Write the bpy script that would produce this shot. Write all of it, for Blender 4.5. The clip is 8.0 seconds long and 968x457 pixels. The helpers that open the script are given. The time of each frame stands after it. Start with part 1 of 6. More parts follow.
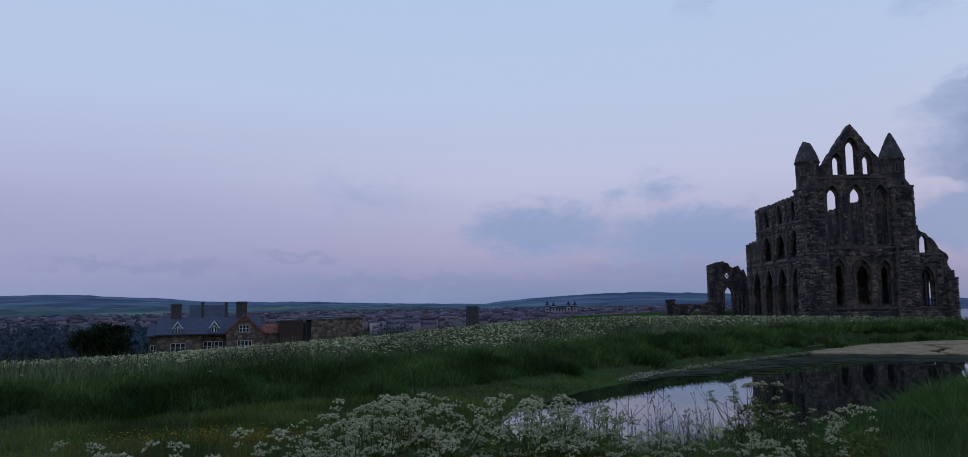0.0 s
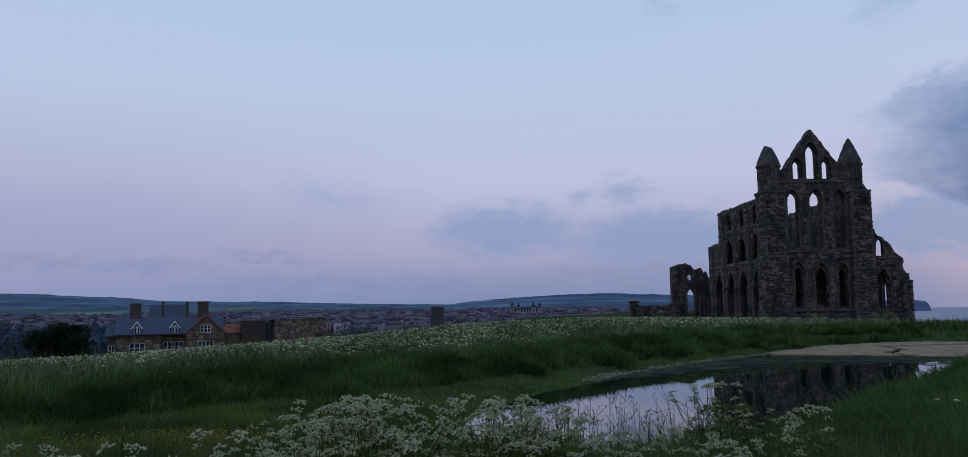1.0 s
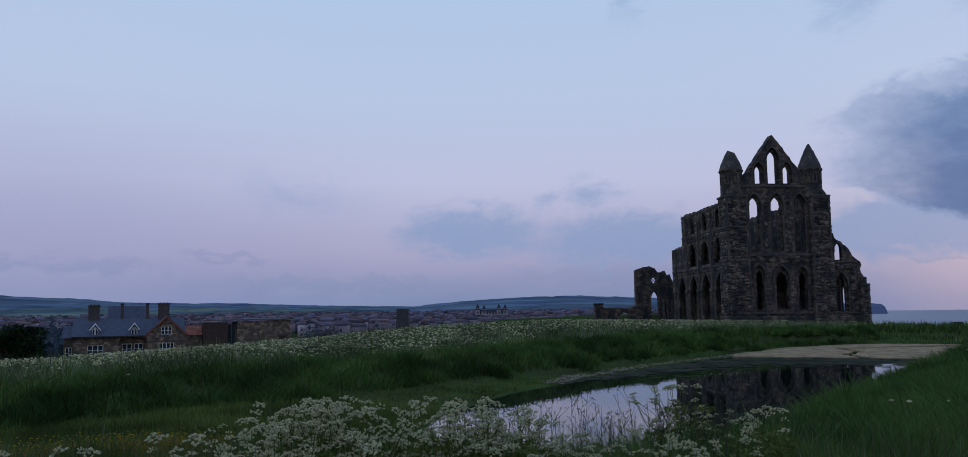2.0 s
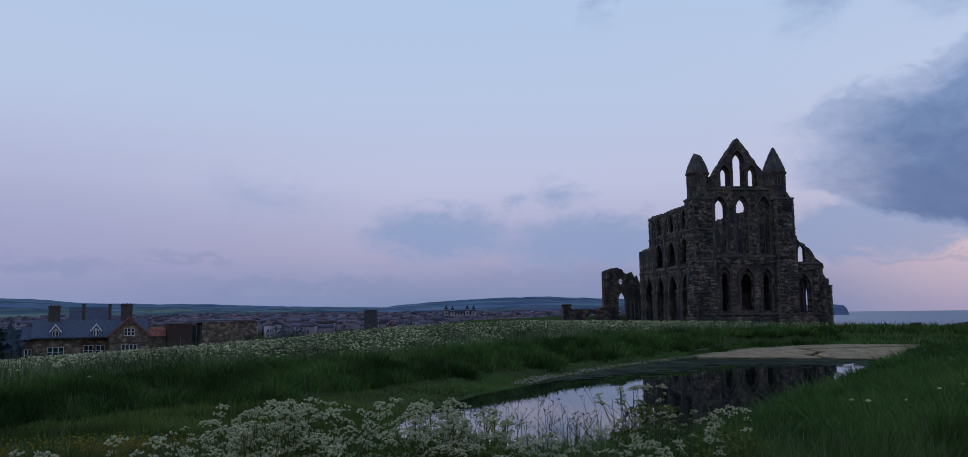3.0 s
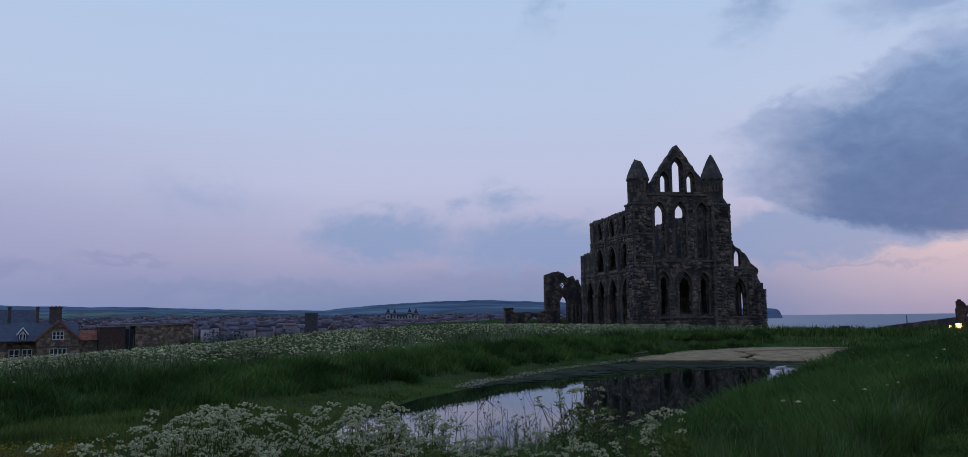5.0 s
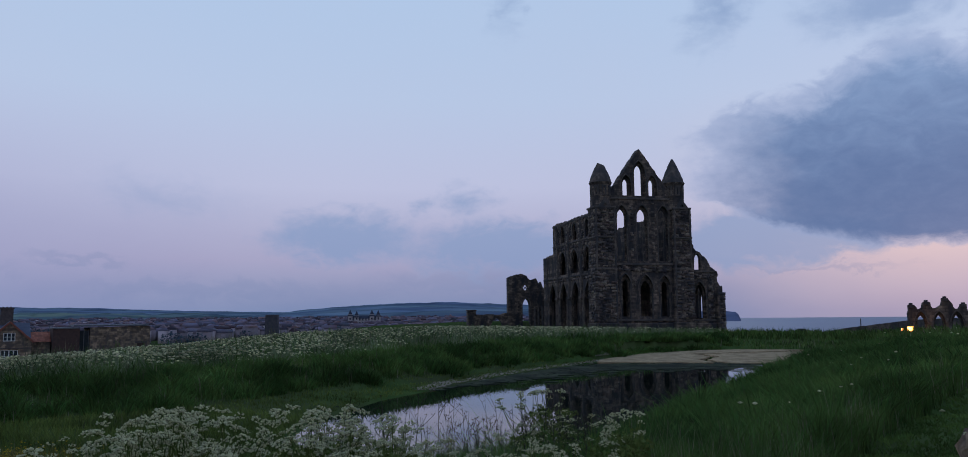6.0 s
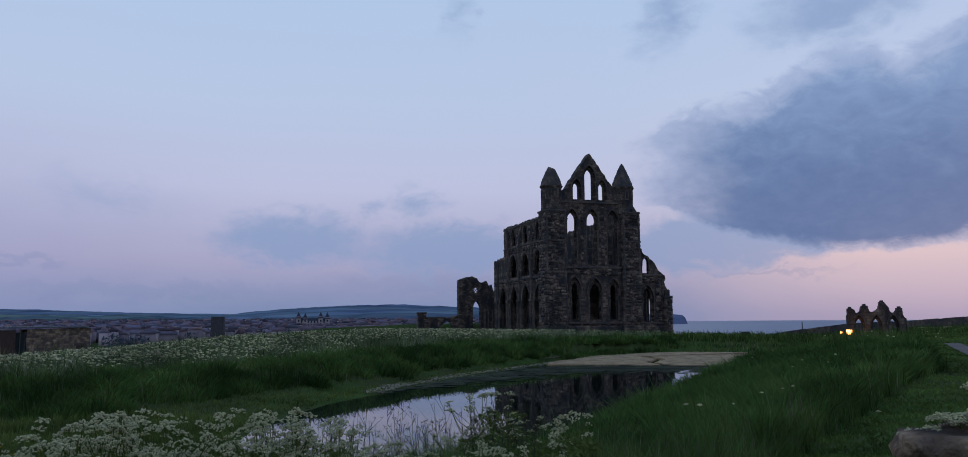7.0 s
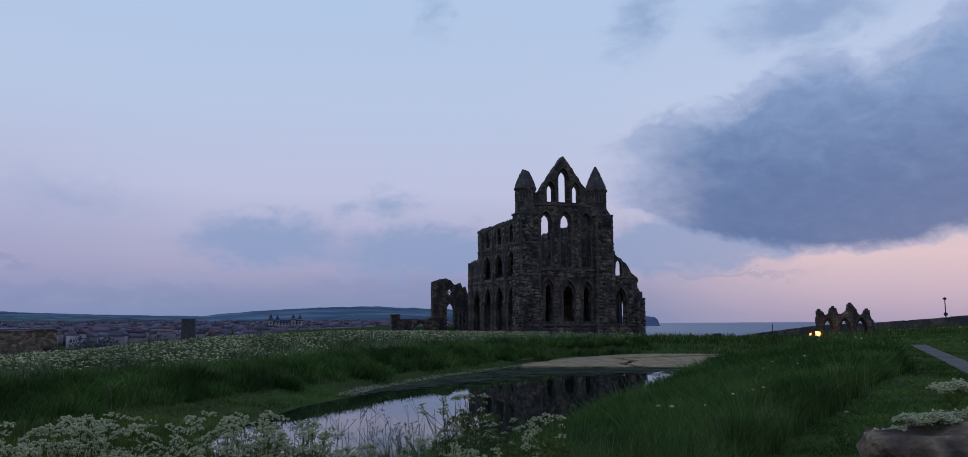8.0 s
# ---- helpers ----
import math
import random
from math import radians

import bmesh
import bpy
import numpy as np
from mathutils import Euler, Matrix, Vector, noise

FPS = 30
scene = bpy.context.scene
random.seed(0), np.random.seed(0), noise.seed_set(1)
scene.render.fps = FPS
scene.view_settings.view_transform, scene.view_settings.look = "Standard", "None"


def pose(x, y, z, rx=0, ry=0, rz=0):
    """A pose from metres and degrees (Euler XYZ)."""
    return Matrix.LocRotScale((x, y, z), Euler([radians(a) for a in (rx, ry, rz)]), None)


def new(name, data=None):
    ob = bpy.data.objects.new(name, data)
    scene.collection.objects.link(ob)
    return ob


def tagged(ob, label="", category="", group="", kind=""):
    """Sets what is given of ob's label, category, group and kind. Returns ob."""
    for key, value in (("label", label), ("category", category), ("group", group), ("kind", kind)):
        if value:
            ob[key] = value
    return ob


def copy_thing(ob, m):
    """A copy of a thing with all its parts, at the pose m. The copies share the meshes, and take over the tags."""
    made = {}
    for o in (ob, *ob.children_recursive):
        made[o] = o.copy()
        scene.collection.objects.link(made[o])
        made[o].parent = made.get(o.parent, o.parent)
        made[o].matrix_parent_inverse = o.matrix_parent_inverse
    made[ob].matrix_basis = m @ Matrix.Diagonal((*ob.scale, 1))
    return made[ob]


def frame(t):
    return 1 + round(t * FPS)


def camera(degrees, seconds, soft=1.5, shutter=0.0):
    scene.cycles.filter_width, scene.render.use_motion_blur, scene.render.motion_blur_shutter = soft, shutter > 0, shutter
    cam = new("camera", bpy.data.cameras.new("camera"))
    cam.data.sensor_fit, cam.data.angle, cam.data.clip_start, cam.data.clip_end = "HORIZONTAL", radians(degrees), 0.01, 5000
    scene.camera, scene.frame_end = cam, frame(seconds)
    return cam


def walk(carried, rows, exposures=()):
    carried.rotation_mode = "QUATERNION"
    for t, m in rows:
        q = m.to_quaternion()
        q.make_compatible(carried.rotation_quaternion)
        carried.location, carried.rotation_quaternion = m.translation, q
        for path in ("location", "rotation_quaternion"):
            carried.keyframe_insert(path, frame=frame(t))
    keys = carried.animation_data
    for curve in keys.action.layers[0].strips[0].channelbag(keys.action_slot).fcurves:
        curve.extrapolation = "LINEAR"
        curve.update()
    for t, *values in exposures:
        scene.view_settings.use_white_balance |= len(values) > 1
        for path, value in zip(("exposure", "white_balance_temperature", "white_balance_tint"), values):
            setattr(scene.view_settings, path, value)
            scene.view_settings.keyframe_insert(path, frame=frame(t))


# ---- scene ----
# ---------------------------------------------------------------- camera
EYE_Z = 2.64
cam = camera(61.6, 8.0, soft=0.85)


def view(x, yaw, pitch, roll):
    return pose(x, 0.0, EYE_Z, 90 + pitch, 0, yaw) @ pose(0, 0, 0, 0, 0, roll)


walk(cam, [
    (0.0, view(-0.090, 18.99, 5.71, -1.02)),
    (0.5, view(-0.082, 17.37, 5.71, -0.94)),
    (1.0, view(-0.076, 16.56, 5.72, -0.83)),
    (1.5, view(-0.064, 15.36, 5.78, -0.77)),
    (3.0, view(-0.036, 11.94, 5.88, -0.71)),
    (3.5, view(-0.034, 10.81, 5.86, -0.78)),
    (4.0, view(-0.026, 9.87, 5.89, -0.74)),
    (4.5, view(-0.020, 8.86, 5.98, -0.72)),
    (6.0, view(-0.004, 5.31, 6.19, -0.52)),
    (6.5, view(-0.002, 3.35, 6.23, -0.45)),
    (7.0, view(0.0, 1.84, 6.34, -0.39)),
    (7.5, view(0.002, 0.81, 6.42, -0.36)),
    (8.0, view(0.0, 0.0, 6.47, -0.40)),
])

# ---------------------------------------------------------------- sky
world = bpy.data.worlds.new("dusk_sky")
scene.world = world
world.use_nodes = True
WN, WL = world.node_tree.nodes, world.node_tree.links
WN.clear()


def srgb(r, g, b):
    return tuple(((c / 12.92) if c <= 0.04045 else ((c + 0.055) / 1.055) ** 2.4) for c in (r, g, b)) + (1.0,)


def wmath(op, a, b=None, c=None):
    n = WN.new("ShaderNodeMath")
    n.operation = op
    for i, v in enumerate((a, b, c)):
        if v is None:
            continue
        if isinstance(v, (int, float)):
            n.inputs[i].default_value = v
        else:
            WL.new(v, n.inputs[i])
    return n.outputs[0]


def wstep(v, lo, hi):
    n = WN.new("ShaderNodeMapRange")
    n.interpolation_type = "SMOOTHSTEP"
    WL.new(v, n.inputs[0])
    n.inputs[1].default_value, n.inputs[2].default_value = lo, hi
    return n.outputs[0]


def wmix(fac, a, b):
    n = WN.new("ShaderNodeMix")
    n.data_type = "RGBA"
    for i, v in ((0, fac), (6, a), (7, b)):
        if isinstance(v, (int, float, tuple)):
            n.inputs[i].default_value = v
        else:
            WL.new(v, n.inputs[i])
    return n.outputs[2]


def wramp(v, lo, hi, stops):
    m = WN.new("ShaderNodeMapRange")
    WL.new(v, m.inputs[0])
    m.inputs[1].default_value, m.inputs[2].default_value = lo, hi
    r = WN.new("ShaderNodeValToRGB")
    WL.new(m.outputs[0], r.inputs[0])
    while len(r.color_ramp.elements) < len(stops):
        r.color_ramp.elements.new(0.5)
    for e, (x, col) in zip(r.color_ramp.elements, stops):
        e.position, e.color = (x - lo) / (hi - lo), srgb(*col)
    return r.outputs[0]


coord = WN.new("ShaderNodeTexCoord").outputs["Generated"]
sep = WN.new("ShaderNodeSeparateXYZ")
WL.new(coord, sep.inputs[0])
AZ = wmath("MULTIPLY", wmath("ARCTAN2", sep.outputs[0], sep.outputs[1]), 180 / math.pi)
EL = wmath("MULTIPLY", wmath("ARCSINE", sep.outputs[2]), 180 / math.pi)
comb = WN.new("ShaderNodeCombineXYZ")
WL.new(AZ, comb.inputs[0])
WL.new(wmath("MULTIPLY", EL, 1.7), comb.inputs[1])


def wnoise(scale, detail, rough, dist=0.0):
    n = WN.new("ShaderNodeTexNoise")
    n.inputs["Scale"].default_value, n.inputs["Detail"].default_value = scale, detail
    n.inputs["Roughness"].default_value, n.inputs["Distortion"].default_value = rough, dist
    WL.new(comb.outputs[0], n.inputs["Vector"])
    return wmath("SUBTRACT", n.outputs[0], 0.5)


big, fine, veil = wnoise(0.22, 9, 0.62, 0.3), wnoise(0.7, 8, 0.66, 0.15), wnoise(0.05, 4, 0.5)
west = wramp(EL, -4, 60, [(-4, (0.36, 0.43, 0.60)), (0.2, (0.455, 0.53, 0.69)), (1.6, (0.52, 0.56, 0.71)), (4, (0.65, 0.64, 0.77)),
                          (9, (0.735, 0.755, 0.87)), (15, (0.715, 0.78, 0.895)), (24, (0.685, 0.78, 0.905)), (60, (0.36, 0.49, 0.72))])
north = wramp(EL, -4, 60, [(-4, (0.48, 0.49, 0.62)), (0.2, (0.64, 0.61, 0.72)), (1.6, (0.73, 0.675, 0.755)), (4, (0.845, 0.755, 0.785)),
                           (9, (0.765, 0.765, 0.85)), (15, (0.74, 0.79, 0.90)), (24, (0.68, 0.77, 0.90)), (60, (0.36, 0.49, 0.72))])
clear = wmix(wstep(wmath("ADD", AZ, wmath("MULTIPLY", veil, 20)), 2, 24), west, north)
# the sky dulls towards the land side
clear = wmix(wmath("MULTIPLY", wmath("MULTIPLY", wstep(wmath("MULTIPLY", AZ, -1.0), 14, 44), wstep(EL, 16, 4)), 0.55), clear, srgb(0.575, 0.60, 0.76))
# faint high veil
clear = wmix(wmath("MULTIPLY", wstep(wmath("ADD", veil, wmath("MULTIPLY", big, 0.4)), -0.15, 0.25), 0.10), clear, srgb(0.74, 0.76, 0.86))


warp_a, warp_e = wnoise(0.30, 7, 0.6), wnoise(0.42, 7, 0.6, 0.5)
AZW = wmath("ADD", AZ, wmath("ADD", wmath("MULTIPLY", warp_a, 6.5), wmath("MULTIPLY", fine, 2.0)))
ELW = wmath("ADD", EL, wmath("ADD", wmath("MULTIPLY", warp_e, 3.0), wmath("MULTIPLY", fine, 0.9)))


def puff(a, e, ra, re, tilt=0.0, amp=1.0):
    """An elliptical bank of cloud round azimuth a and elevation e (degrees): 1 in its middle, 0 at its rim."""
    da, de = wmath("SUBTRACT", AZW, a), wmath("SUBTRACT", ELW, e)
    if tilt:
        de = wmath("SUBTRACT", de, wmath("MULTIPLY", da, tilt))
    qa, qe = wmath("DIVIDE", da, ra), wmath("DIVIDE", de, re)
    r = wmath("SQRT", wmath("ADD", wmath("MULTIPLY", qa, qa), wmath("MULTIPLY", qe, qe)))
    return wmath("MULTIPLY", wmath("MAXIMUM", wmath("SUBTRACT", 1.0, r), -1.0), amp)


def bank(items):
    out = None
    for it in items:
        p = puff(*it)
        out = p if out is None else wmath("SMOOTH_MAX", out, p, 0.15)
    return out


def wcurve(v, pts):
    """A height in degrees that follows the points (azimuth, height)."""
    lo, hi = pts[0][0], pts[-1][0]
    m = WN.new("ShaderNodeMapRange")
    WL.new(v, m.inputs[0])
    m.inputs[1].default_value, m.inputs[2].default_value = lo, hi
    r = WN.new("ShaderNodeValToRGB")
    WL.new(m.outputs[0], r.inputs[0])
    while len(r.color_ramp.elements) < len(pts):
        r.color_ramp.elements.new(0.5)
    for e, (x, h) in zip(r.color_ramp.elements, pts):
        e.position, e.color = (x - lo) / (hi - lo), (h / 30, h / 30, h / 30, 1)
    return wmath("MULTIPLY", r.outputs[0], 30.0)


# the great dark cloud over the sea: a firm underside, a torn upper edge
under_edge = wcurve(AZ, [(8, 8.6), (11.6, 7.2), (14.4, 5.7), (18, 4.7), (23, 4.1), (28, 4.4), (31, 5.1), (40, 6.2), (60, 7.5)])
upper_edge = wcurve(AZ, [(8, 11.5), (12.9, 14.2), (17, 14.6), (20, 16.4), (23, 17.6), (26, 16.4), (28.5, 17.2), (31, 18.8), (40, 22.0), (60, 26.0)])
ELF = wmath("ADD", EL, wmath("ADD", wmath("MULTIPLY", warp_e, 1.6), wmath("MULTIPLY", fine, 0.9)))
dark = wmath("MINIMUM", wmath("DIVIDE", wmath("SUBTRACT", ELF, under_edge), 1.9), wmath("DIVIDE", wmath("SUBTRACT", upper_edge, ELW), 5.0))
dark = wmath("MINIMUM", dark, wmath("DIVIDE", wmath("SUBTRACT", AZW, 9.6), 15.0))
soft = bank([(-15.3, 5.5, 6.3, 2.3), (-4.2, 4.8, 8.5, 2.3), (12.5, 4.9, 6.0, 2.4, 0.05, 1.2), (18.0, 4.9, 5.0, 1.7, 0.1, 1.1), (-6.6, 8.1, 2.4, 1.2, 0, 0.45), (-9.8, 7.6, 1.3, 0.7, 0, 0.35),
             (-27.0, 8.0, 5.0, 1.4, -0.12, 0.2), (-3.6, 21.3, 1.4, 2.0, 0.3, 0.3), (11.6, 20.6, 3.0, 2.8, 0.5, 0.5), (22.5, 19.6, 6.5, 2.4, 0.1, 0.7)])
thin = bank([(-40, 3.2, 6.5, 0.7), (-24, 2.0, 12, 0.8), (-45, 3.4, 4.0, 0.6), (-6, 2.4, 9, 0.9), (17, 3.0, 6.0, 0.3), (-32, 3.9, 4.0, 0.5)])
soft = wmath("ADD", soft, wmath("MULTIPLY", big, 0.5))
sky = wmix(wmath("MULTIPLY", wstep(thin, -0.1, 0.8), 0.3), clear, srgb(0.475, 0.54, 0.70))
sky = wmix(wmath("MULTIPLY", wstep(soft, -0.12, 0.62), 0.72), sky, srgb(0.50, 0.60, 0.765))
edge = wstep(dark, -0.12, 0.10)
core = wstep(dark, -0.04, 0.50)
body = wmix(wstep(wmath("ADD", EL, wmath("MULTIPLY", warp_e, 8.0)), 7.5, 19), srgb(0.325, 0.435, 0.62), srgb(0.525, 0.63, 0.79))
sky = wmix(wmath("MULTIPLY", edge, 0.5), sky, srgb(0.57, 0.64, 0.795))
sky = wmix(wmath("MULTIPLY", core, 0.93), sky, wmix(wmath("MULTIPLY", wstep(fine, -0.2, 0.3), 0.12), body, srgb(0.56, 0.63, 0.78)))
nishita = WN.new("ShaderNodeTexSky")
nishita.sky_type, nishita.sun_disc = "NISHITA", False
nishita.sun_elevation, nishita.sun_rotation = radians(1.0), radians(35)
sky = wmix(0.004, sky, nishita.outputs[0])
background = WN.new("ShaderNodeBackground")
background.inputs[1].default_value = 1.0
WL.new(sky, background.inputs[0])
WL.new(background.outputs[0], WN.new("ShaderNodeOutputWorld").inputs[0])

# ---------------------------------------------------------------- materials


def material(name, tones, scale=4.0, rough=0.9, bump=0.3, bump_scale=None, stain=None, stain_scale=0.6, vary=0.0, metallic=0.0,
             per="object", brick=None, spec=0.3, streak=1.0):
    """tones: two base colours mixed by grain; stain: a third at a larger scale; vary: brightness spread piece by piece;
    brick: (width, height, joint darkening) of stone courses."""
    m = bpy.data.materials.new(name)
    m.use_nodes = True
    N, L = m.node_tree.nodes, m.node_tree.links
    b = N["Principled BSDF"]
    b.inputs["Roughness"].default_value, b.inputs["Metallic"].default_value = rough, metallic
    b.inputs["Specular IOR Level"].default_value = spec
    co = N.new("ShaderNodeTexCoord").outputs["Object"]

    def tex(s, d=6.0):
        n = N.new("ShaderNodeTexNoise")
        n.inputs["Scale"].default_value, n.inputs["Detail"].default_value = s, d
        L.new(co, n.inputs["Vector"])
        return n.outputs[0]

    def mixed(fac, a, c, blend="MIX"):
        n = N.new("ShaderNodeMix")
        n.data_type, n.blend_type = "RGBA", blend
        for i, v in ((0, fac), (6, a), (7, c)):
            if isinstance(v, (int, float)):
                n.inputs[i].default_value = v
            elif isinstance(v, tuple):
                n.inputs[i].default_value = (*v[:3], 1)
            else:
                L.new(v, n.inputs[i])
        return n.outputs[2]

    def ramped(v, lo, hi):
        n = N.new("ShaderNodeMapRange")
        L.new(v, n.inputs[0])
        n.inputs[1].default_value, n.inputs[2].default_value = lo, hi
        return n.outputs[0]

    grain = tex(scale)
    col = mixed(ramped(grain, 0.35, 0.65), tones[0], tones[1])
    height = grain
    if brick:
        bt = N.new("ShaderNodeTexBrick")
        rot = N.new("ShaderNodeMapping")
        rot.inputs["Rotation"].default_value = (radians(90), 0, brick[3] if len(brick) > 3 else 0)
        L.new(co, rot.inputs["Vector"])
        L.new(rot.outputs[0], bt.inputs["Vector"])
        bt.inputs["Scale"].default_value = 1.0
        bt.inputs["Brick Width"].default_value, bt.inputs["Row Height"].default_value = brick[0], brick[1]
        bt.inputs["Mortar Size"].default_value, bt.inputs["Mortar Smooth"].default_value = 0.018, 0.4
        k = brick[4] if len(brick) > 4 else 0.3
        bt.inputs["Color1"].default_value, bt.inputs["Color2"].default_value = (1 - k, 1 - k, 1 - k, 1), (1 + k, 1 + k * 0.9, 1 + k * 0.8, 1)
        bt.inputs["Mortar"].default_value = (brick[2],) * 3 + (1,)
        bt.inputs["Bias"].default_value = -0.1
        col = mixed(1.0, col, bt.outputs[0], "MULTIPLY")
        hm = N.new("ShaderNodeMath")
        hm.operation = "SUBTRACT"
        L.new(grain, hm.inputs[0])
        L.new(bt.outputs[1], hm.inputs[1])
        height = hm.outputs[0]
    if stain:
        mp = N.new("ShaderNodeMapping")
        mp.inputs["Scale"].default_value = (1, 1, streak)
        L.new(co, mp.inputs["Vector"])
        sn = N.new("ShaderNodeTexNoise")
        sn.inputs["Scale"].default_value, sn.inputs["Detail"].default_value = stain_scale, 6
        L.new(mp.outputs[0], sn.inputs["Vector"])
        col = mixed(ramped(sn.outputs[0], 0.42, 0.62), col, stain)
    if vary:
        if per == "island":
            r = N.new("ShaderNodeNewGeometry").outputs["Random Per Island"]
        else:
            r = N.new("ShaderNodeObjectInfo").outputs["Random"]
        hs = N.new("ShaderNodeHueSaturation")
        v = N.new("ShaderNodeMapRange")
        L.new(r, v.inputs[0])
        v.inputs[3].default_value, v.inputs[4].default_value = 1 - vary, 1 + vary
        L.new(v.outputs[0], hs.inputs["Value"])
        h = N.new("ShaderNodeMapRange")
        L.new(r, h.inputs[0])
        h.inputs[3].default_value, h.inputs[4].default_value = 0.5 - vary * 0.05, 0.5 + vary * 0.05
        L.new(h.outputs[0], hs.inputs["Hue"])
        L.new(col, hs.inputs["Color"])
        col = hs.outputs[0]
    L.new(col, b.inputs["Base Color"])
    if bump:
        bp = N.new("ShaderNodeBump")
        bp.inputs["Strength"].default_value, bp.inputs["Distance"].default_value = bump, 0.05
        if bump_scale and not brick:
            height = tex(bump_scale)
        L.new(height, bp.inputs["Height"])
        L.new(bp.outputs[0], b.inputs["Normal"])
    return m


def leafy(name, tones, vary, rough=0.7):
    """Leaves and blades: each island its own green, a little light let through."""
    m = material(name, tones, 1.2, rough, 0, stain=tuple(0.5 * c for c in tones[0]), stain_scale=0.45, vary=vary, per="island", spec=0.08)
    N, L = m.node_tree.nodes, m.node_tree.links
    b, out = N["Principled BSDF"], N["Material Output"]
    t, mx = N.new("ShaderNodeBsdfTranslucent"), N.new("ShaderNodeMixShader")
    L.new(b.inputs["Base Color"].links[0].from_socket, t.inputs[0])
    mx.inputs[0].default_value = 0.35
    L.new(b.outputs[0], mx.inputs[1])
    L.new(t.outputs[0], mx.inputs[2])
    L.new(mx.outputs[0], out.inputs[0])
    return m


M_STONE = material("weathered_sandstone", ((0.080, 0.062, 0.052), (0.20, 0.155, 0.118)), 1.6, 0.95, 0.5, brick=(0.5, 0.27, 0.45, 0, 0.5),
                   stain=(0.034, 0.032, 0.034), stain_scale=0.9, streak=0.35)
M_STONE_SIDE = material("weathered_sandstone_side", ((0.080, 0.062, 0.052), (0.20, 0.155, 0.118)), 1.6, 0.95, 0.5,
                        brick=(0.5, 0.27, 0.45, radians(90), 0.5), stain=(0.034, 0.032, 0.034), stain_scale=0.9, streak=0.35)
M_STONE_PLAIN = material("rough_sandstone", ((0.075, 0.062, 0.053), (0.165, 0.132, 0.105)), 2.2, 0.95, 0.6, stain=(0.055, 0.052, 0.052), stain_scale=0.5)
M_GROUND = material("turf", ((0.048, 0.082, 0.022), (0.076, 0.118, 0.034)), 0.8, 0.95, 0.4, stain=(0.072, 0.080, 0.034), stain_scale=0.12, spec=0.0)
M_GRASS = leafy("tall_grass", ((0.070, 0.122, 0.028), (0.112, 0.168, 0.042)), 0.45)
M_LAWN = leafy("short_grass", ((0.10, 0.165, 0.038), (0.145, 0.22, 0.055)), 0.25)
M_MUD = material("dried_mud", ((0.36, 0.25, 0.135), (0.58, 0.43, 0.25)), 9.0, 1.0, 0.8, stain=(0.30, 0.215, 0.125), stain_scale=1.3, spec=0.0)
M_RIM = material("damp_shore_mud", ((0.22, 0.185, 0.13), (0.36, 0.30, 0.21)), 3.0, 1.0, 0.4, spec=0.1)
M_SEA = material("sea_water", ((0.045, 0.085, 0.16), (0.055, 0.10, 0.19)), 0.01, 0.35, 0.6, bump_scale=0.05, spec=0.5)
M_SLATE = material("slate_roof", ((0.075, 0.085, 0.115), (0.10, 0.11, 0.145)), 2.5, 0.7, 0.2, brick=(0.4, 0.25, 0.9, 0, 0.08))
M_HOUSE = material("warm_house_stone", ((0.18, 0.13, 0.09), (0.36, 0.26, 0.18)), 2.0, 0.9, 0.4, brick=(0.55, 0.28, 0.5, 0, 0.55), stain=(0.10, 0.078, 0.066), stain_scale=1.4)
M_CHIMNEY = material("sooty_brick", ((0.07, 0.055, 0.052), (0.11, 0.085, 0.075)), 3, 0.9, 0.3)
M_TILE = material("red_clay_tile", ((0.36, 0.12, 0.07), (0.44, 0.17, 0.10)), 3, 0.85, 0.3, brick=(0.3, 0.25, 0.7))
M_WHITE = material("white_paint", ((0.74, 0.74, 0.72), (0.82, 0.82, 0.80)), 8, 0.6, 0.05)
M_VERGE = material("red_painted_bargeboard", ((0.20, 0.065, 0.045), (0.26, 0.09, 0.06)), 6, 0.7, 0.1)
M_DARKCLAD = material("rusted_steel_cladding", ((0.055, 0.032, 0.028), (0.085, 0.048, 0.038)), 3, 0.8, 0.2)
M_LEAD = material("lead_flat_roof", ((0.10, 0.105, 0.115), (0.14, 0.145, 0.155)), 2, 0.6, 0.1)
M_PANE = material("window_glass", ((0.03, 0.035, 0.045), (0.04, 0.045, 0.055)), 1, 0.06, 0.0, spec=0.6)
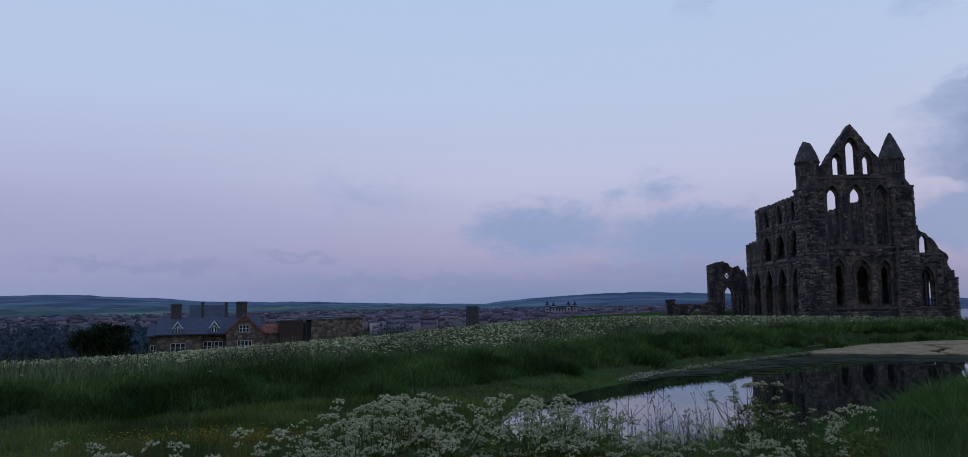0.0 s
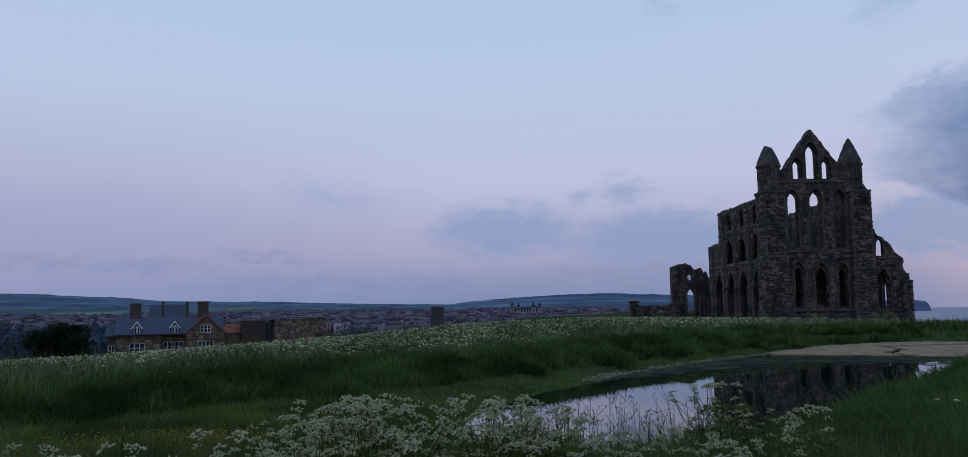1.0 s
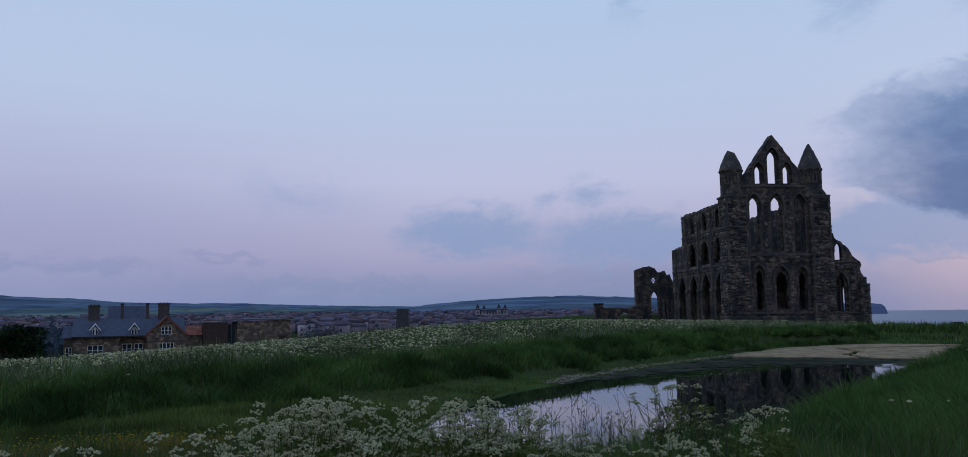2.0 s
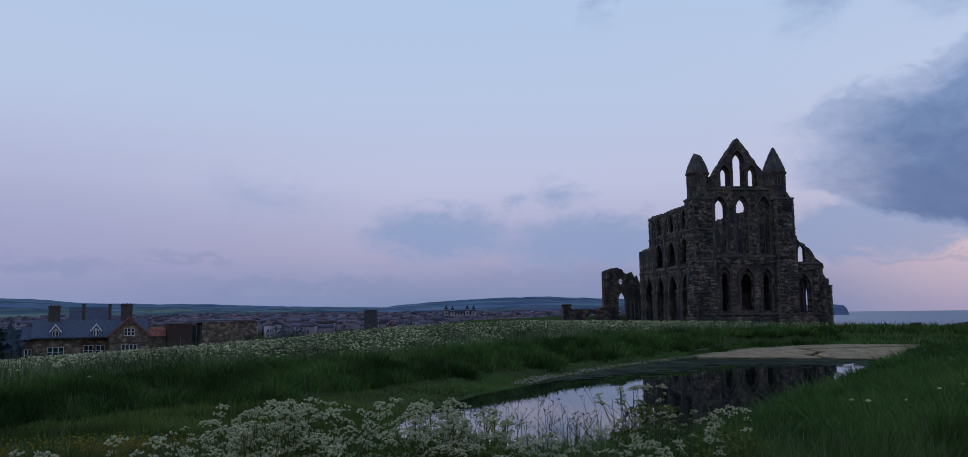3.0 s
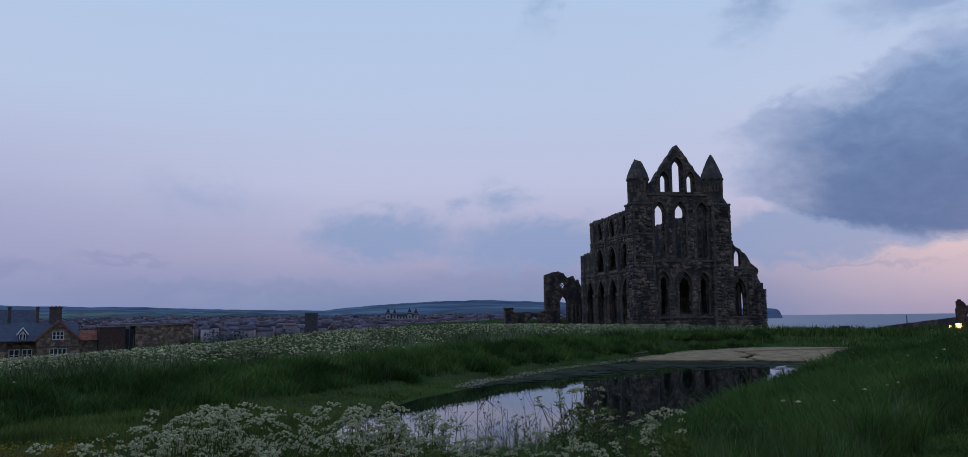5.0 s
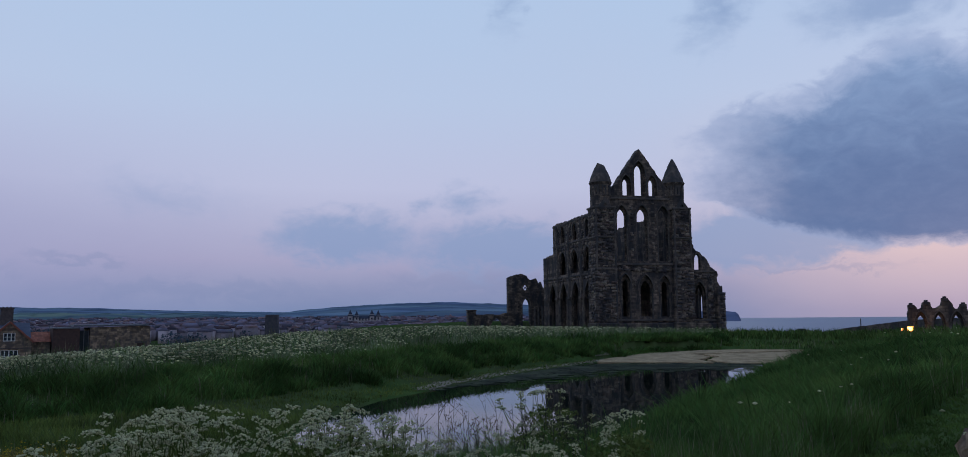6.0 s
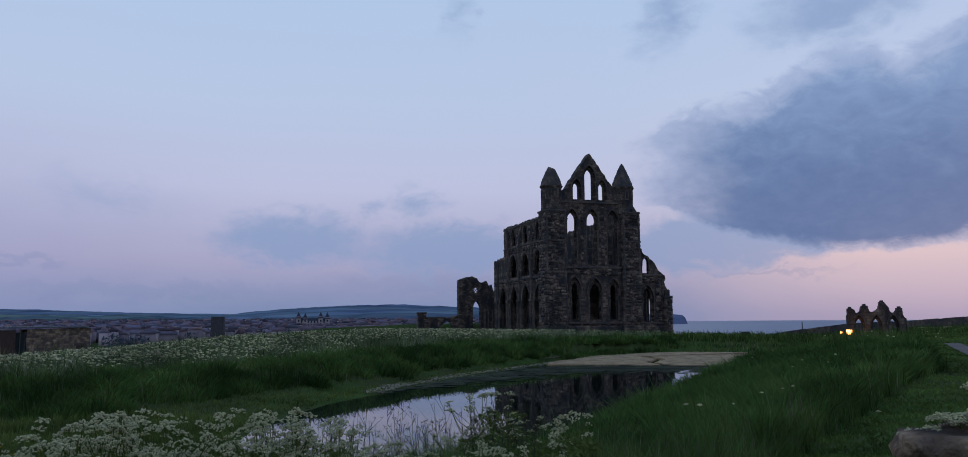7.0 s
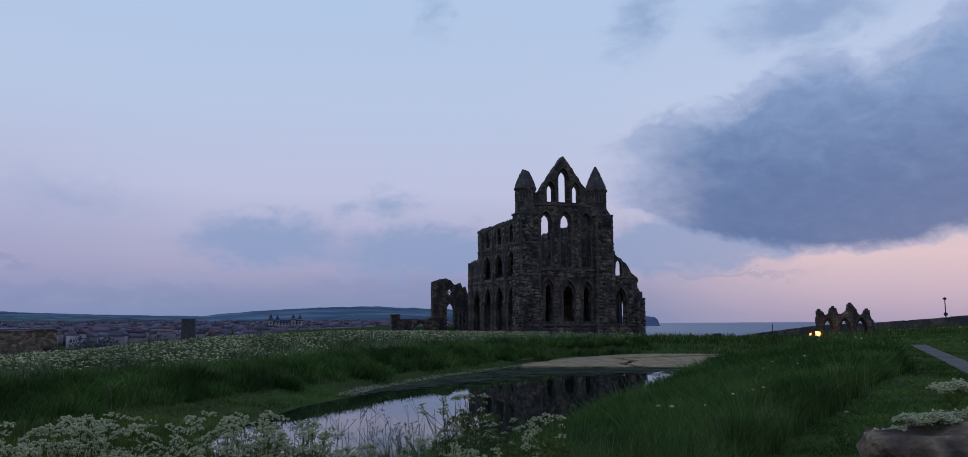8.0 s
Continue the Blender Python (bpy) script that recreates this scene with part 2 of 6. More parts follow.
def fields(name, green, dull, wood, size):
    """Far farmland: a patchwork of fields with darker hedges and woods."""
    m = material(name, (green, dull), 0.006, 0.95, 0.0, stain=wood, stain_scale=0.0035, spec=0.0)
    N, L = m.node_tree.nodes, m.node_tree.links
    b = N["Principled BSDF"]
    col = b.inputs["Base Color"].links[0].from_socket
    co = N.new("ShaderNodeTexCoord").outputs["Object"]
    plan = N.new("ShaderNodeMapping")
    plan.inputs["Scale"].default_value = (1, 1, 0)
    L.new(co, plan.inputs["Vector"])
    cell, rim = N.new("ShaderNodeTexVoronoi"), N.new("ShaderNodeTexVoronoi")
    rim.feature = "DISTANCE_TO_EDGE"
    for v in (cell, rim):
        v.inputs["Scale"].default_value = 1 / size
        L.new(plan.outputs[0], v.inputs["Vector"])
    tone, hedge = N.new("ShaderNodeMapRange"), N.new("ShaderNodeMapRange")
    bw = N.new("ShaderNodeSeparateColor")
    L.new(cell.outputs["Color"], bw.inputs[0])
    L.new(bw.outputs[0], tone.inputs[0])
    tone.inputs[3].default_value, tone.inputs[4].default_value = 0.78, 1.25
    L.new(rim.outputs["Distance"], hedge.inputs[0])
    hedge.inputs[1].default_value, hedge.inputs[2].default_value = 0.02, 0.10
    hedge.inputs[3].default_value, hedge.inputs[4].default_value = 0.75, 1.0
    k = N.new("ShaderNodeMath")
    k.operation = "MULTIPLY"
    L.new(tone.outputs[0], k.inputs[0])
    L.new(hedge.outputs[0], k.inputs[1])
    mx = N.new("ShaderNodeMix")
    mx.data_type, mx.blend_type = "RGBA", "MULTIPLY"
    mx.inputs[0].default_value = 1.0
    L.new(col, mx.inputs[6])
    L.new(k.outputs[0], mx.inputs[7])
    L.new(mx.outputs[2], b.inputs["Base Color"])
    return m


# far land, the cliff too: bluer base colours paint in the haze of distance
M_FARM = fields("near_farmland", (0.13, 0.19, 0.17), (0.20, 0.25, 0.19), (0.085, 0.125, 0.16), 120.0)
M_HILL = fields("haze_tinted_moor", (0.135, 0.19, 0.245), (0.18, 0.24, 0.26), (0.115, 0.155, 0.225), 260.0)
M_CLIFF = material("distant_cliff", ((0.11, 0.13, 0.20), (0.15, 0.17, 0.25)), 0.02, 0.95, 0.0, spec=0.0)
M_TOWN = material("town_walls", ((0.20, 0.15, 0.16), (0.40, 0.34, 0.36)), 0.08, 0.9, 0.0, vary=0.5, per="island")
M_ROOFS = material("town_roofs", ((0.155, 0.085, 0.085), (0.105, 0.115, 0.16)), 0.05, 0.9, 0.0, vary=0.7, per="island")
# leaf colour made paler and bluer to stand in for valley haze
M_WOOD_FAR = leafy("haze_tinted_wood", ((0.068, 0.098, 0.130), (0.100, 0.138, 0.155)), 0.35)
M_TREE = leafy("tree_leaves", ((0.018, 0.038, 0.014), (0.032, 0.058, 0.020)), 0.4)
M_BARK = material("bark", ((0.06, 0.045, 0.035), (0.10, 0.08, 0.06)), 8, 0.95, 0.5)
M_PETAL = leafy("white_umbels", ((0.66, 0.64, 0.34), (0.92, 0.89, 0.60)), 0.22)
M_STEM = leafy("cow_parsley_stems", ((0.11, 0.15, 0.035), (0.18, 0.215, 0.06)), 0.3)
M_BUTTER = leafy("buttercup_petals", ((0.62, 0.42, 0.02), (0.75, 0.55, 0.04)), 0.2)
M_STRAW = leafy("seeding_grass", ((0.17, 0.17, 0.10), (0.26, 0.24, 0.15)), 0.3)
M_GRAVEL = material("gravel_path", ((0.205, 0.172, 0.145), (0.235, 0.20, 0.17)), 14, 1.0, 0.0, stain=(0.18, 0.155, 0.13), stain_scale=0.5, spec=0.0)
M_BOULDER = material("lichened_wall_stone", ((0.20, 0.13, 0.075), (0.44, 0.32, 0.21)), 22, 0.95, 1.0, stain=(0.075, 0.058, 0.045), stain_scale=9.0, spec=0.1)
M_METAL = material("dark_painted_metal", ((0.03, 0.03, 0.032), (0.05, 0.05, 0.052)), 10, 0.5, 0.1, metallic=0.6)
M_WEED = leafy("pond_weed", ((0.045, 0.060, 0.028), (0.07, 0.085, 0.04)), 0.35)
M_DARKROOF = material("dark_turret_slate", ((0.035, 0.038, 0.055), (0.05, 0.055, 0.075)), 2, 0.8, 0.0)
M_SOOT = material("blackened_stone", ((0.05, 0.05, 0.06), (0.08, 0.075, 0.08)), 0.6, 0.95, 0.2)
M_STALK = leafy("dry_stalks", ((0.045, 0.04, 0.03), (0.075, 0.065, 0.045)), 0.3)
M_MARSH = leafy("marsh_grass", ((0.20, 0.165, 0.040), (0.29, 0.235, 0.06)), 0.35)
M_MEADOW = leafy("seeding_meadow", ((0.18, 0.23, 0.12), (0.28, 0.32, 0.18)), 0.3)
M_SHORE = leafy("cropped_waterside_grass", ((0.11, 0.148, 0.034), (0.165, 0.21, 0.050)), 0.3)
M_TUSSOCK = leafy("tussock_grass", ((0.066, 0.128, 0.030), (0.128, 0.200, 0.050)), 0.5)
M_FACING = material("weathered_facing_stone", ((0.055, 0.046, 0.043), (0.215, 0.160, 0.122)), 1.1, 0.95, 0.4, stain=(0.040, 0.037, 0.038), stain_scale=0.8, vary=0.5, per="island")
M_SOFT = leafy("soft_grass", ((0.082, 0.135, 0.034), (0.150, 0.20, 0.056)), 0.4)
# ---------------------------------------------------------------- mesh helpers


def mesh_of(name, bm, mat, smooth=False):
    me = bpy.data.meshes.new(name)
    bmesh.ops.recalc_face_normals(bm, faces=bm.faces)
    bm.to_mesh(me)
    bm.free()
    if mat:
        me.materials.append(mat)
    if smooth:
        me.polygons.foreach_set("use_smooth", [True] * len(me.polygons))
    return me


def part(name, bm, mat, parent=None, label="", smooth=False):
    ob = new(name, mesh_of(name, bm, mat, smooth))
    if parent is not None:
        ob.parent = parent
    if label:
        ob["label"] = label
    return ob


def quick(name, verts, faces, mat, smooth=False):
    """A large mesh straight from number arrays; faces all of one length."""
    me = bpy.data.meshes.new(name)
    verts, faces = np.asarray(verts, dtype=np.float32), np.asarray(faces, dtype=np.int32)
    n, k = faces.shape
    me.vertices.add(len(verts))
    me.vertices.foreach_set("co", verts.ravel())
    me.loops.add(n * k)
    me.loops.foreach_set("vertex_index", faces.ravel())
    me.polygons.add(n)
    me.polygons.foreach_set("loop_start", np.arange(0, n * k, k, dtype=np.int32))
    me.polygons.foreach_set("loop_total", np.full(n, k, dtype=np.int32))
    if smooth:
        me.polygons.foreach_set("use_smooth", np.ones(n, dtype=bool))
    me.update(calc_edges=True)
    me.validate()
    me.materials.append(mat)
    return new(name, me)


def thing(name, m, label, category, group="", kind=""):
    e = tagged(new(name), label, category, group, kind)
    e.matrix_basis = m
    return e


def box(bm, x0, x1, y0, y1, z0, z1, bevel=0.0):
    g = bmesh.ops.create_cube(bm, size=1.0)
    for v in g["verts"]:
        v.co = (x0 if v.co.x < 0 else x1, y0 if v.co.y < 0 else y1, z0 if v.co.z < 0 else z1)
    if bevel:
        bmesh.ops.bevel(bm, geom=list({e for v in g["verts"] for e in v.link_edges}), offset=bevel, segments=1, affect="EDGES")


def tube(bm, x, y, z0, z1, r0, r1, n=10, phase=0.0):
    rings = [[bm.verts.new((x + r * math.cos(2 * math.pi * i / n + phase), y + r * math.sin(2 * math.pi * i / n + phase), z)) for i in range(n)]
             for z, r in ((z0, r0), (z1, r1))]
    for i in range(n):
        j = (i + 1) % n
        bm.faces.new((rings[0][i], rings[0][j], rings[1][j], rings[1][i]))
    bm.faces.new(rings[0][::-1])
    bm.faces.new(rings[1])


def stick(bm, a, b, r0, r1, n=5):
    a, b = Vector(a), Vector(b)
    q = (b - a).to_track_quat("Z", "Y")
    ends = []
    for p, r in ((a, r0), (b, r1)):
        ends.append([bm.verts.new(p + q @ Vector((r * math.cos(2 * math.pi * i / n), r * math.sin(2 * math.pi * i / n), 0))) for i in range(n)])
    for i in range(n):
        j = (i + 1) % n
        bm.faces.new((ends[0][i], ends[0][j], ends[1][j], ends[1][i]))
    bm.faces.new(ends[0][::-1])
    bm.faces.new(ends[1])


def lancet(cx, w, z0, top, n=7):
    """The outline of a pointed opening: its middle, width, sill and apex."""
    zs, h = top - 0.95 * w, 0.95 * w
    if zs < z0 + 0.05:
        zs = z0 + 0.05
        h = top - zs
    right = [(cx - w / 2 + w * math.cos(a), zs + h / 0.866 * math.sin(a)) for a in np.linspace(0, math.pi / 3, n)]
    left = [(2 * cx - x, z) for x, z in right[-2::-1]]
    return [(cx - w / 2, z0), (cx + w / 2, z0)] + right + left


def round_hole(cx, cz, r, n=12):
    return [(cx + r * math.cos(2 * math.pi * i / n), cz + r * math.sin(2 * math.pi * i / n)) for i in range(n)]


def ragged(points, step=0.5, rough=0.12, lo=1.6, seed=1):
    """An outline with the broken masonry edge of a ruin: steps along every side above the height lo."""
    rnd = random.Random(seed)
    out = []
    for (x0, z0), (x1, z1) in zip(points, points[1:] + points[:1]):
        out.append((x0, z0))
        d = math.hypot(x1 - x0, z1 - z0)
        k = int(d / step)
        if min(z0, z1) < lo or k < 2:
            continue
        nx, nz = (z1 - z0) / d, -(x1 - x0) / d
        for i in range(1, k):
            t, o = i / k, rnd.uniform(-rough, rough)
            out.append((x0 + (x1 - x0) * t + nx * o, z0 + (z1 - z0) * t + nz * o))
    return out


def slab(bm, outline, holes, depth0, depth1, axis="x"):
    """A standing wall: an outline with openings in the plane (across, z), thick from depth0 to depth1."""
    def put(p, d):
        return (p[0], d, p[1]) if axis == "x" else (d, p[0], p[1])
    edges = []
    for loop in [outline] + list(holes):
        vs = [bm.verts.new(put(p, depth0)) for p in loop]
        edges += [bm.edges.new((vs[i], vs[(i + 1) % len(vs)])) for i in range(len(vs))]
    faces = [g for g in bmesh.ops.triangle_fill(bm, use_beauty=True, edges=edges)["geom"] if isinstance(g, bmesh.types.BMFace)]
    moved = bmesh.ops.extrude_face_region(bm, geom=faces)
    shift = Vector(put((0, 0), depth1 - depth0))
    for g in moved["geom"]:
        if isinstance(g, bmesh.types.BMVert):
            g.co += shift
    # the first skin stays as the front face


def arch_band(bm, cx, w, z0, top, t, d0, d1, axis="x"):
    """A moulded band round a pointed arch, from z0 up over its apex."""
    a, b = lancet(cx, w, z0, top)[1:], lancet(cx, w + 2 * t, z0, top + 1.2 * t)[1:]
    a, b = a + [(cx - w / 2, z0)], b + [(cx - w / 2 - t, z0)]

    def put(p, d):
        return (p[0], d, p[1]) if axis == "x" else (d, p[0], p[1])
    rows = [[bm.verts.new(put(p, d)) for p in ring] for ring, d in ((a, d0), (b, d0), (b, d1), (a, d1))]
    for i in range(len(a) - 1):
        for r in range(4):
            s = (r + 1) % 4
            bm.faces.new((rows[r][i], rows[r][i + 1], rows[s][i + 1], rows[s][i]))
    for i in (0, -1):
        bm.faces.new([rows[r][i] for r in range(4)])


# ---------------------------------------------------------------- ground
LOW = np.array([(-60, -18), (-20, 6), (-14.6, 13.2), (-12.9, 16.2), (-12.4, 18.3), (-9.8, 21), (-8.3, 26.2), (-5.5, 31.5), (-2.6, 40.4), (2.8, 50.5),
                (8, 58), (16, 66), (23, 66), (19.6, 59), (12.7, 44), (8.3, 33.6), (4.8, 25.5), (3.0, 21), (1.7, 16.5), (-1.0, 12.6), (-5, 11),
                (-9, 8), (-16, 2), (-60, -30)], dtype=float)
POND = np.array([(-6.2, 17.6), (-6.6, 20.5), (-6.0, 26), (-3.9, 33.0), (-1.6, 39.3), (1.6, 46.5), (4.7, 57), (10.6, 62.6), (17.6, 61.5), (17.6, 59),
                 (11.2, 44), (6.9, 33.6), (3.4, 25.5), (1.9, 21.2), (0.8, 16.8), (-2.0, 13.8), (-4.6, 15.0)], dtype=float)


def signed(poly, p):
    """Distance of the points p from a closed outline, negative inside."""
    best, inside = np.full(len(p), 1e9), np.zeros(len(p), dtype=bool)
    for a, b in zip(poly, np.roll(poly, -1, 0)):
        e = b - a
        t = np.clip(((p - a) @ e) / (e @ e), 0, 1)
        best = np.minimum(best, np.hypot(*(p - a - t[:, None] * e).T))
        cross = (a[1] > p[:, 1]) != (b[1] > p[:, 1])
        with np.errstate(divide="ignore", invalid="ignore"):
            inside ^= cross & (p[:, 0] < a[0] + (p[:, 1] - a[1]) * e[0] / (e[1] if e[1] else 1e-9))
    return np.where(inside, -best, best)


def smooth01(v):
    v = np.clip(v, 0, 1)
    return v * v * (3 - 2 * v)


def wobble(p, s, seed=0.0):
    x, y = p[:, 0] * s + seed, p[:, 1] * s + seed * 1.7
    return (np.sin(x * 1.3 + 1.7 * np.sin(y * 0.9)) + np.sin(y * 1.7 + 1.3 * np.sin(x * 1.1 + 2)) + 0.5 * np.sin(2.9 * x + 1.3 * y)
            + 0.5 * np.sin(3.1 * y - 2.3 * x)) / 3


PATH_LINE = np.array([(1.6, -6.0), (4.6, 1.0), (9.2, 12.0), (13.9, 22.8), (18.0, 31.8), (22.4, 41.8), (24.2, 45.8)])


def line_distance(line, p):
    best = np.full(len(p), 1e9)
    for a, b in zip(line, line[1:]):
        e = b - a
        t = np.clip(((p - a) @ e) / (e @ e), 0, 1)
        best = np.minimum(best, np.hypot(*(p - a - t[:, None] * e).T))
    return best


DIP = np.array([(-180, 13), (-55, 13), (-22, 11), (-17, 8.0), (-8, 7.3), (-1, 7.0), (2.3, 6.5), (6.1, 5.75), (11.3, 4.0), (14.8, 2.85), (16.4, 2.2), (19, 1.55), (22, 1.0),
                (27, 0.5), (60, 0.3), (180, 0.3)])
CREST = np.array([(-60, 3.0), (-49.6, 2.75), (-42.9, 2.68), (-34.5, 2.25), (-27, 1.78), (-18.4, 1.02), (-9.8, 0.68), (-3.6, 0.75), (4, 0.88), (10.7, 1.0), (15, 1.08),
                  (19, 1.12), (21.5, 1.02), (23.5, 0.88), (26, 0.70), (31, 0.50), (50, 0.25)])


def height(p):
    """The ground's height at plan points."""
    p = np.asarray(p, dtype=float).reshape(-1, 2)
    x, y = p.T
    r, az = np.hypot(x, y), np.degrees(np.arctan2(x, y))
    low, pond = signed(LOW, p), signed(POND, p)
    axis = x > np.interp(y, [-5, 14, 30, 46, 60, 75], [-4.5, -4, -2, 6, 12, 14])
    bank = np.where(axis, 0.75 * smooth01(low / 6.0), 0.62 * smooth01(low / 2.2) + 0.45 * smooth01((low - 2.5) / 18.0))
    z = np.where(low > 0, 0.25 + bank, 0.04 + 0.21 * smooth01(pond / 3.0))
    z = np.where(pond < 0, -0.5 * smooth01(-pond / 1.5) + 0.04, z)
    up = smooth01(low / 6.0)
    z -= 0.22 * up * smooth01((-x - 6) / 6) * smooth01((70 - y) / 40)
    even = smooth01((line_distance(PATH_LINE, p) - 0.7) / 1.6)
    z += up * even * (0.10 * wobble(p, 0.25) + 0.10 * wobble(p, 0.9, 3) + 0.06 * wobble(p, 2.1, 8))
    z += 0.35 * smooth01((r - 30) / 60) * up * smooth01((x + 30) / 15)
    # the slope to the river
    z -= 0.088 * np.clip(-24 - x, 0, 130) * smooth01((-24 - x) / 20)
    far = smooth01((r - 170) / 250)
    z = z * (1 - far) + far * (-11 + 0.0080 * np.clip(r - 400, 0, 1500) + 0.6 * wobble(p, 0.01))
    # rising field on the seaward side, then the cliff
    right = smooth01((az - 20) / 18) * smooth01((r - 50) / 70)
    z += right * 1.3 * (1 - far)
    sea = smooth01((az - 4) / 5) * smooth01((r - 165) / 60)
    z = z * (1 - sea) - 45 * sea
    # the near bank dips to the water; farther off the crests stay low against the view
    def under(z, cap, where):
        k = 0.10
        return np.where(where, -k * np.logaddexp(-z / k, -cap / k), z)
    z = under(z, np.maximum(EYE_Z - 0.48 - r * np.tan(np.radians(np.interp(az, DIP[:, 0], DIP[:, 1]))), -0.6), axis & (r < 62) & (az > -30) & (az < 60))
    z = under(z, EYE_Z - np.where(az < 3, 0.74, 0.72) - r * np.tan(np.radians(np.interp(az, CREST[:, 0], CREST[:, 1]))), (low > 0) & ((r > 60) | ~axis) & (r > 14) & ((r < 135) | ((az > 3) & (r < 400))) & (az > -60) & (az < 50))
    return z


def ground_sheet():
    rings = np.concatenate([[0.0], np.geomspace(0.4, 9, 26), np.geomspace(9.3, 140, 190), np.geomspace(145, 4800, 60)])
    spokes = np.concatenate([np.linspace(-56, 38, 330, endpoint=False), np.linspace(38, 304, 90, endpoint=False)])
    a = np.radians(spokes)
    pts = (rings[:, None, None] * np.stack([np.sin(a), np.cos(a)], -1)[None]).reshape(-1, 2)
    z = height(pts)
    n = len(a)
    i = np.arange(len(rings) - 1)[:, None] * n + np.arange(n)[None]
    j = np.arange(len(rings) - 1)[:, None] * n + (np.arange(n)[None] + 1) % n
    faces = np.stack([i, j, j + n, i + n], -1).reshape(-1, 4)
    ob = quick("ground", np.column_stack([pts, z]), faces, M_GROUND, True)
    return tagged(ob, "dark green rough turf rolling down from the headland", "ground", kind="structure")


ground_sheet()
# ---------------------------------------------------------------- water


def water_material():
    m = bpy.data.materials.new("still_pond_water")
    m.use_nodes = True
    N, L = m.node_tree.nodes, m.node_tree.links
    b = N["Principled BSDF"]
    b.inputs["Base Color"].default_value = (0.012, 0.016, 0.012, 1)
    b.inputs["Roughness"].default_value = 0.02
    b.inputs["IOR"].default_value = 1.33
    b.inputs["Specular IOR Level"].default_value = 0.5
    n, bp = N.new("ShaderNodeTexNoise"), N.new("ShaderNodeBump")
    n.inputs["Scale"].default_value = 1.5
    L.new(N.new("ShaderNodeTexCoord").outputs["Object"], n.inputs["Vector"])
    L.new(n.outputs[0], bp.inputs["Height"])
    bp.inputs["Strength"].default_value, bp.inputs["Distance"].default_value = 0.05, 0.02
    L.new(bp.outputs[0], b.inputs["Normal"])
    return m


def flat(name, pts, z, mat, label, category, kind="structure"):
    bm = bmesh.new()
    bm.faces.new([bm.verts.new((*p, z)) for p in pts])
    return tagged(part(name, bm, mat), label, category, kind=kind)


flat("pond_water", [(-14, 12), (-12, 19), (-8, 27), (-6, 33), (-3, 41), (2, 51), (8, 60), (16, 67), (23, 67), (20, 58), (14, 44), (9.5, 33), (5.5, 25), (3.5, 20), (1.5, 14), (-6, 11)],
     0.0, water_material(), "still dark pond mirroring the abbey and the sky", "pond")
flat("sea", [(-900, 160), (4000, 100), (4800, 1500), (3600, 3400), (1500, 4600), (-900, 4750)], -18.0, M_SEA, "calm grey-blue sea out to the horizon", "sea")
# ---------------------------------------------------------------- abbey
ABBEY = thing("ruined_abbey", pose(10.92, 107.5, 0, 0, 0, 18), "roofless Gothic abbey ruin of dark weathered sandstone", "ruin")


def abbey_part(name, build, mat=None, label="", parent=None):
    bm = bmesh.new()
    build(bm)
    return part(name, bm, mat or M_STONE, parent or ABBEY, label)


GABLE_WIN = [(-2.15, 0.66, 18.3, 20.5), (-0.30, 0.98, 18.3, 22.4), (1.50, 0.60, 18.3, 20.5)]
TIER_2 = [(-2.88, 1.62, 9.6, 17.0), (-0.03, 1.85, 9.6, 17.05), (2.93, 1.75, 9.6, 17.0)]
TIER_1 = [(-2.60, 1.50, 2.3, 8.0), (0.23, 2.05, 2.3, 7.9), (2.87, 1.65, 2.3, 7.8)]


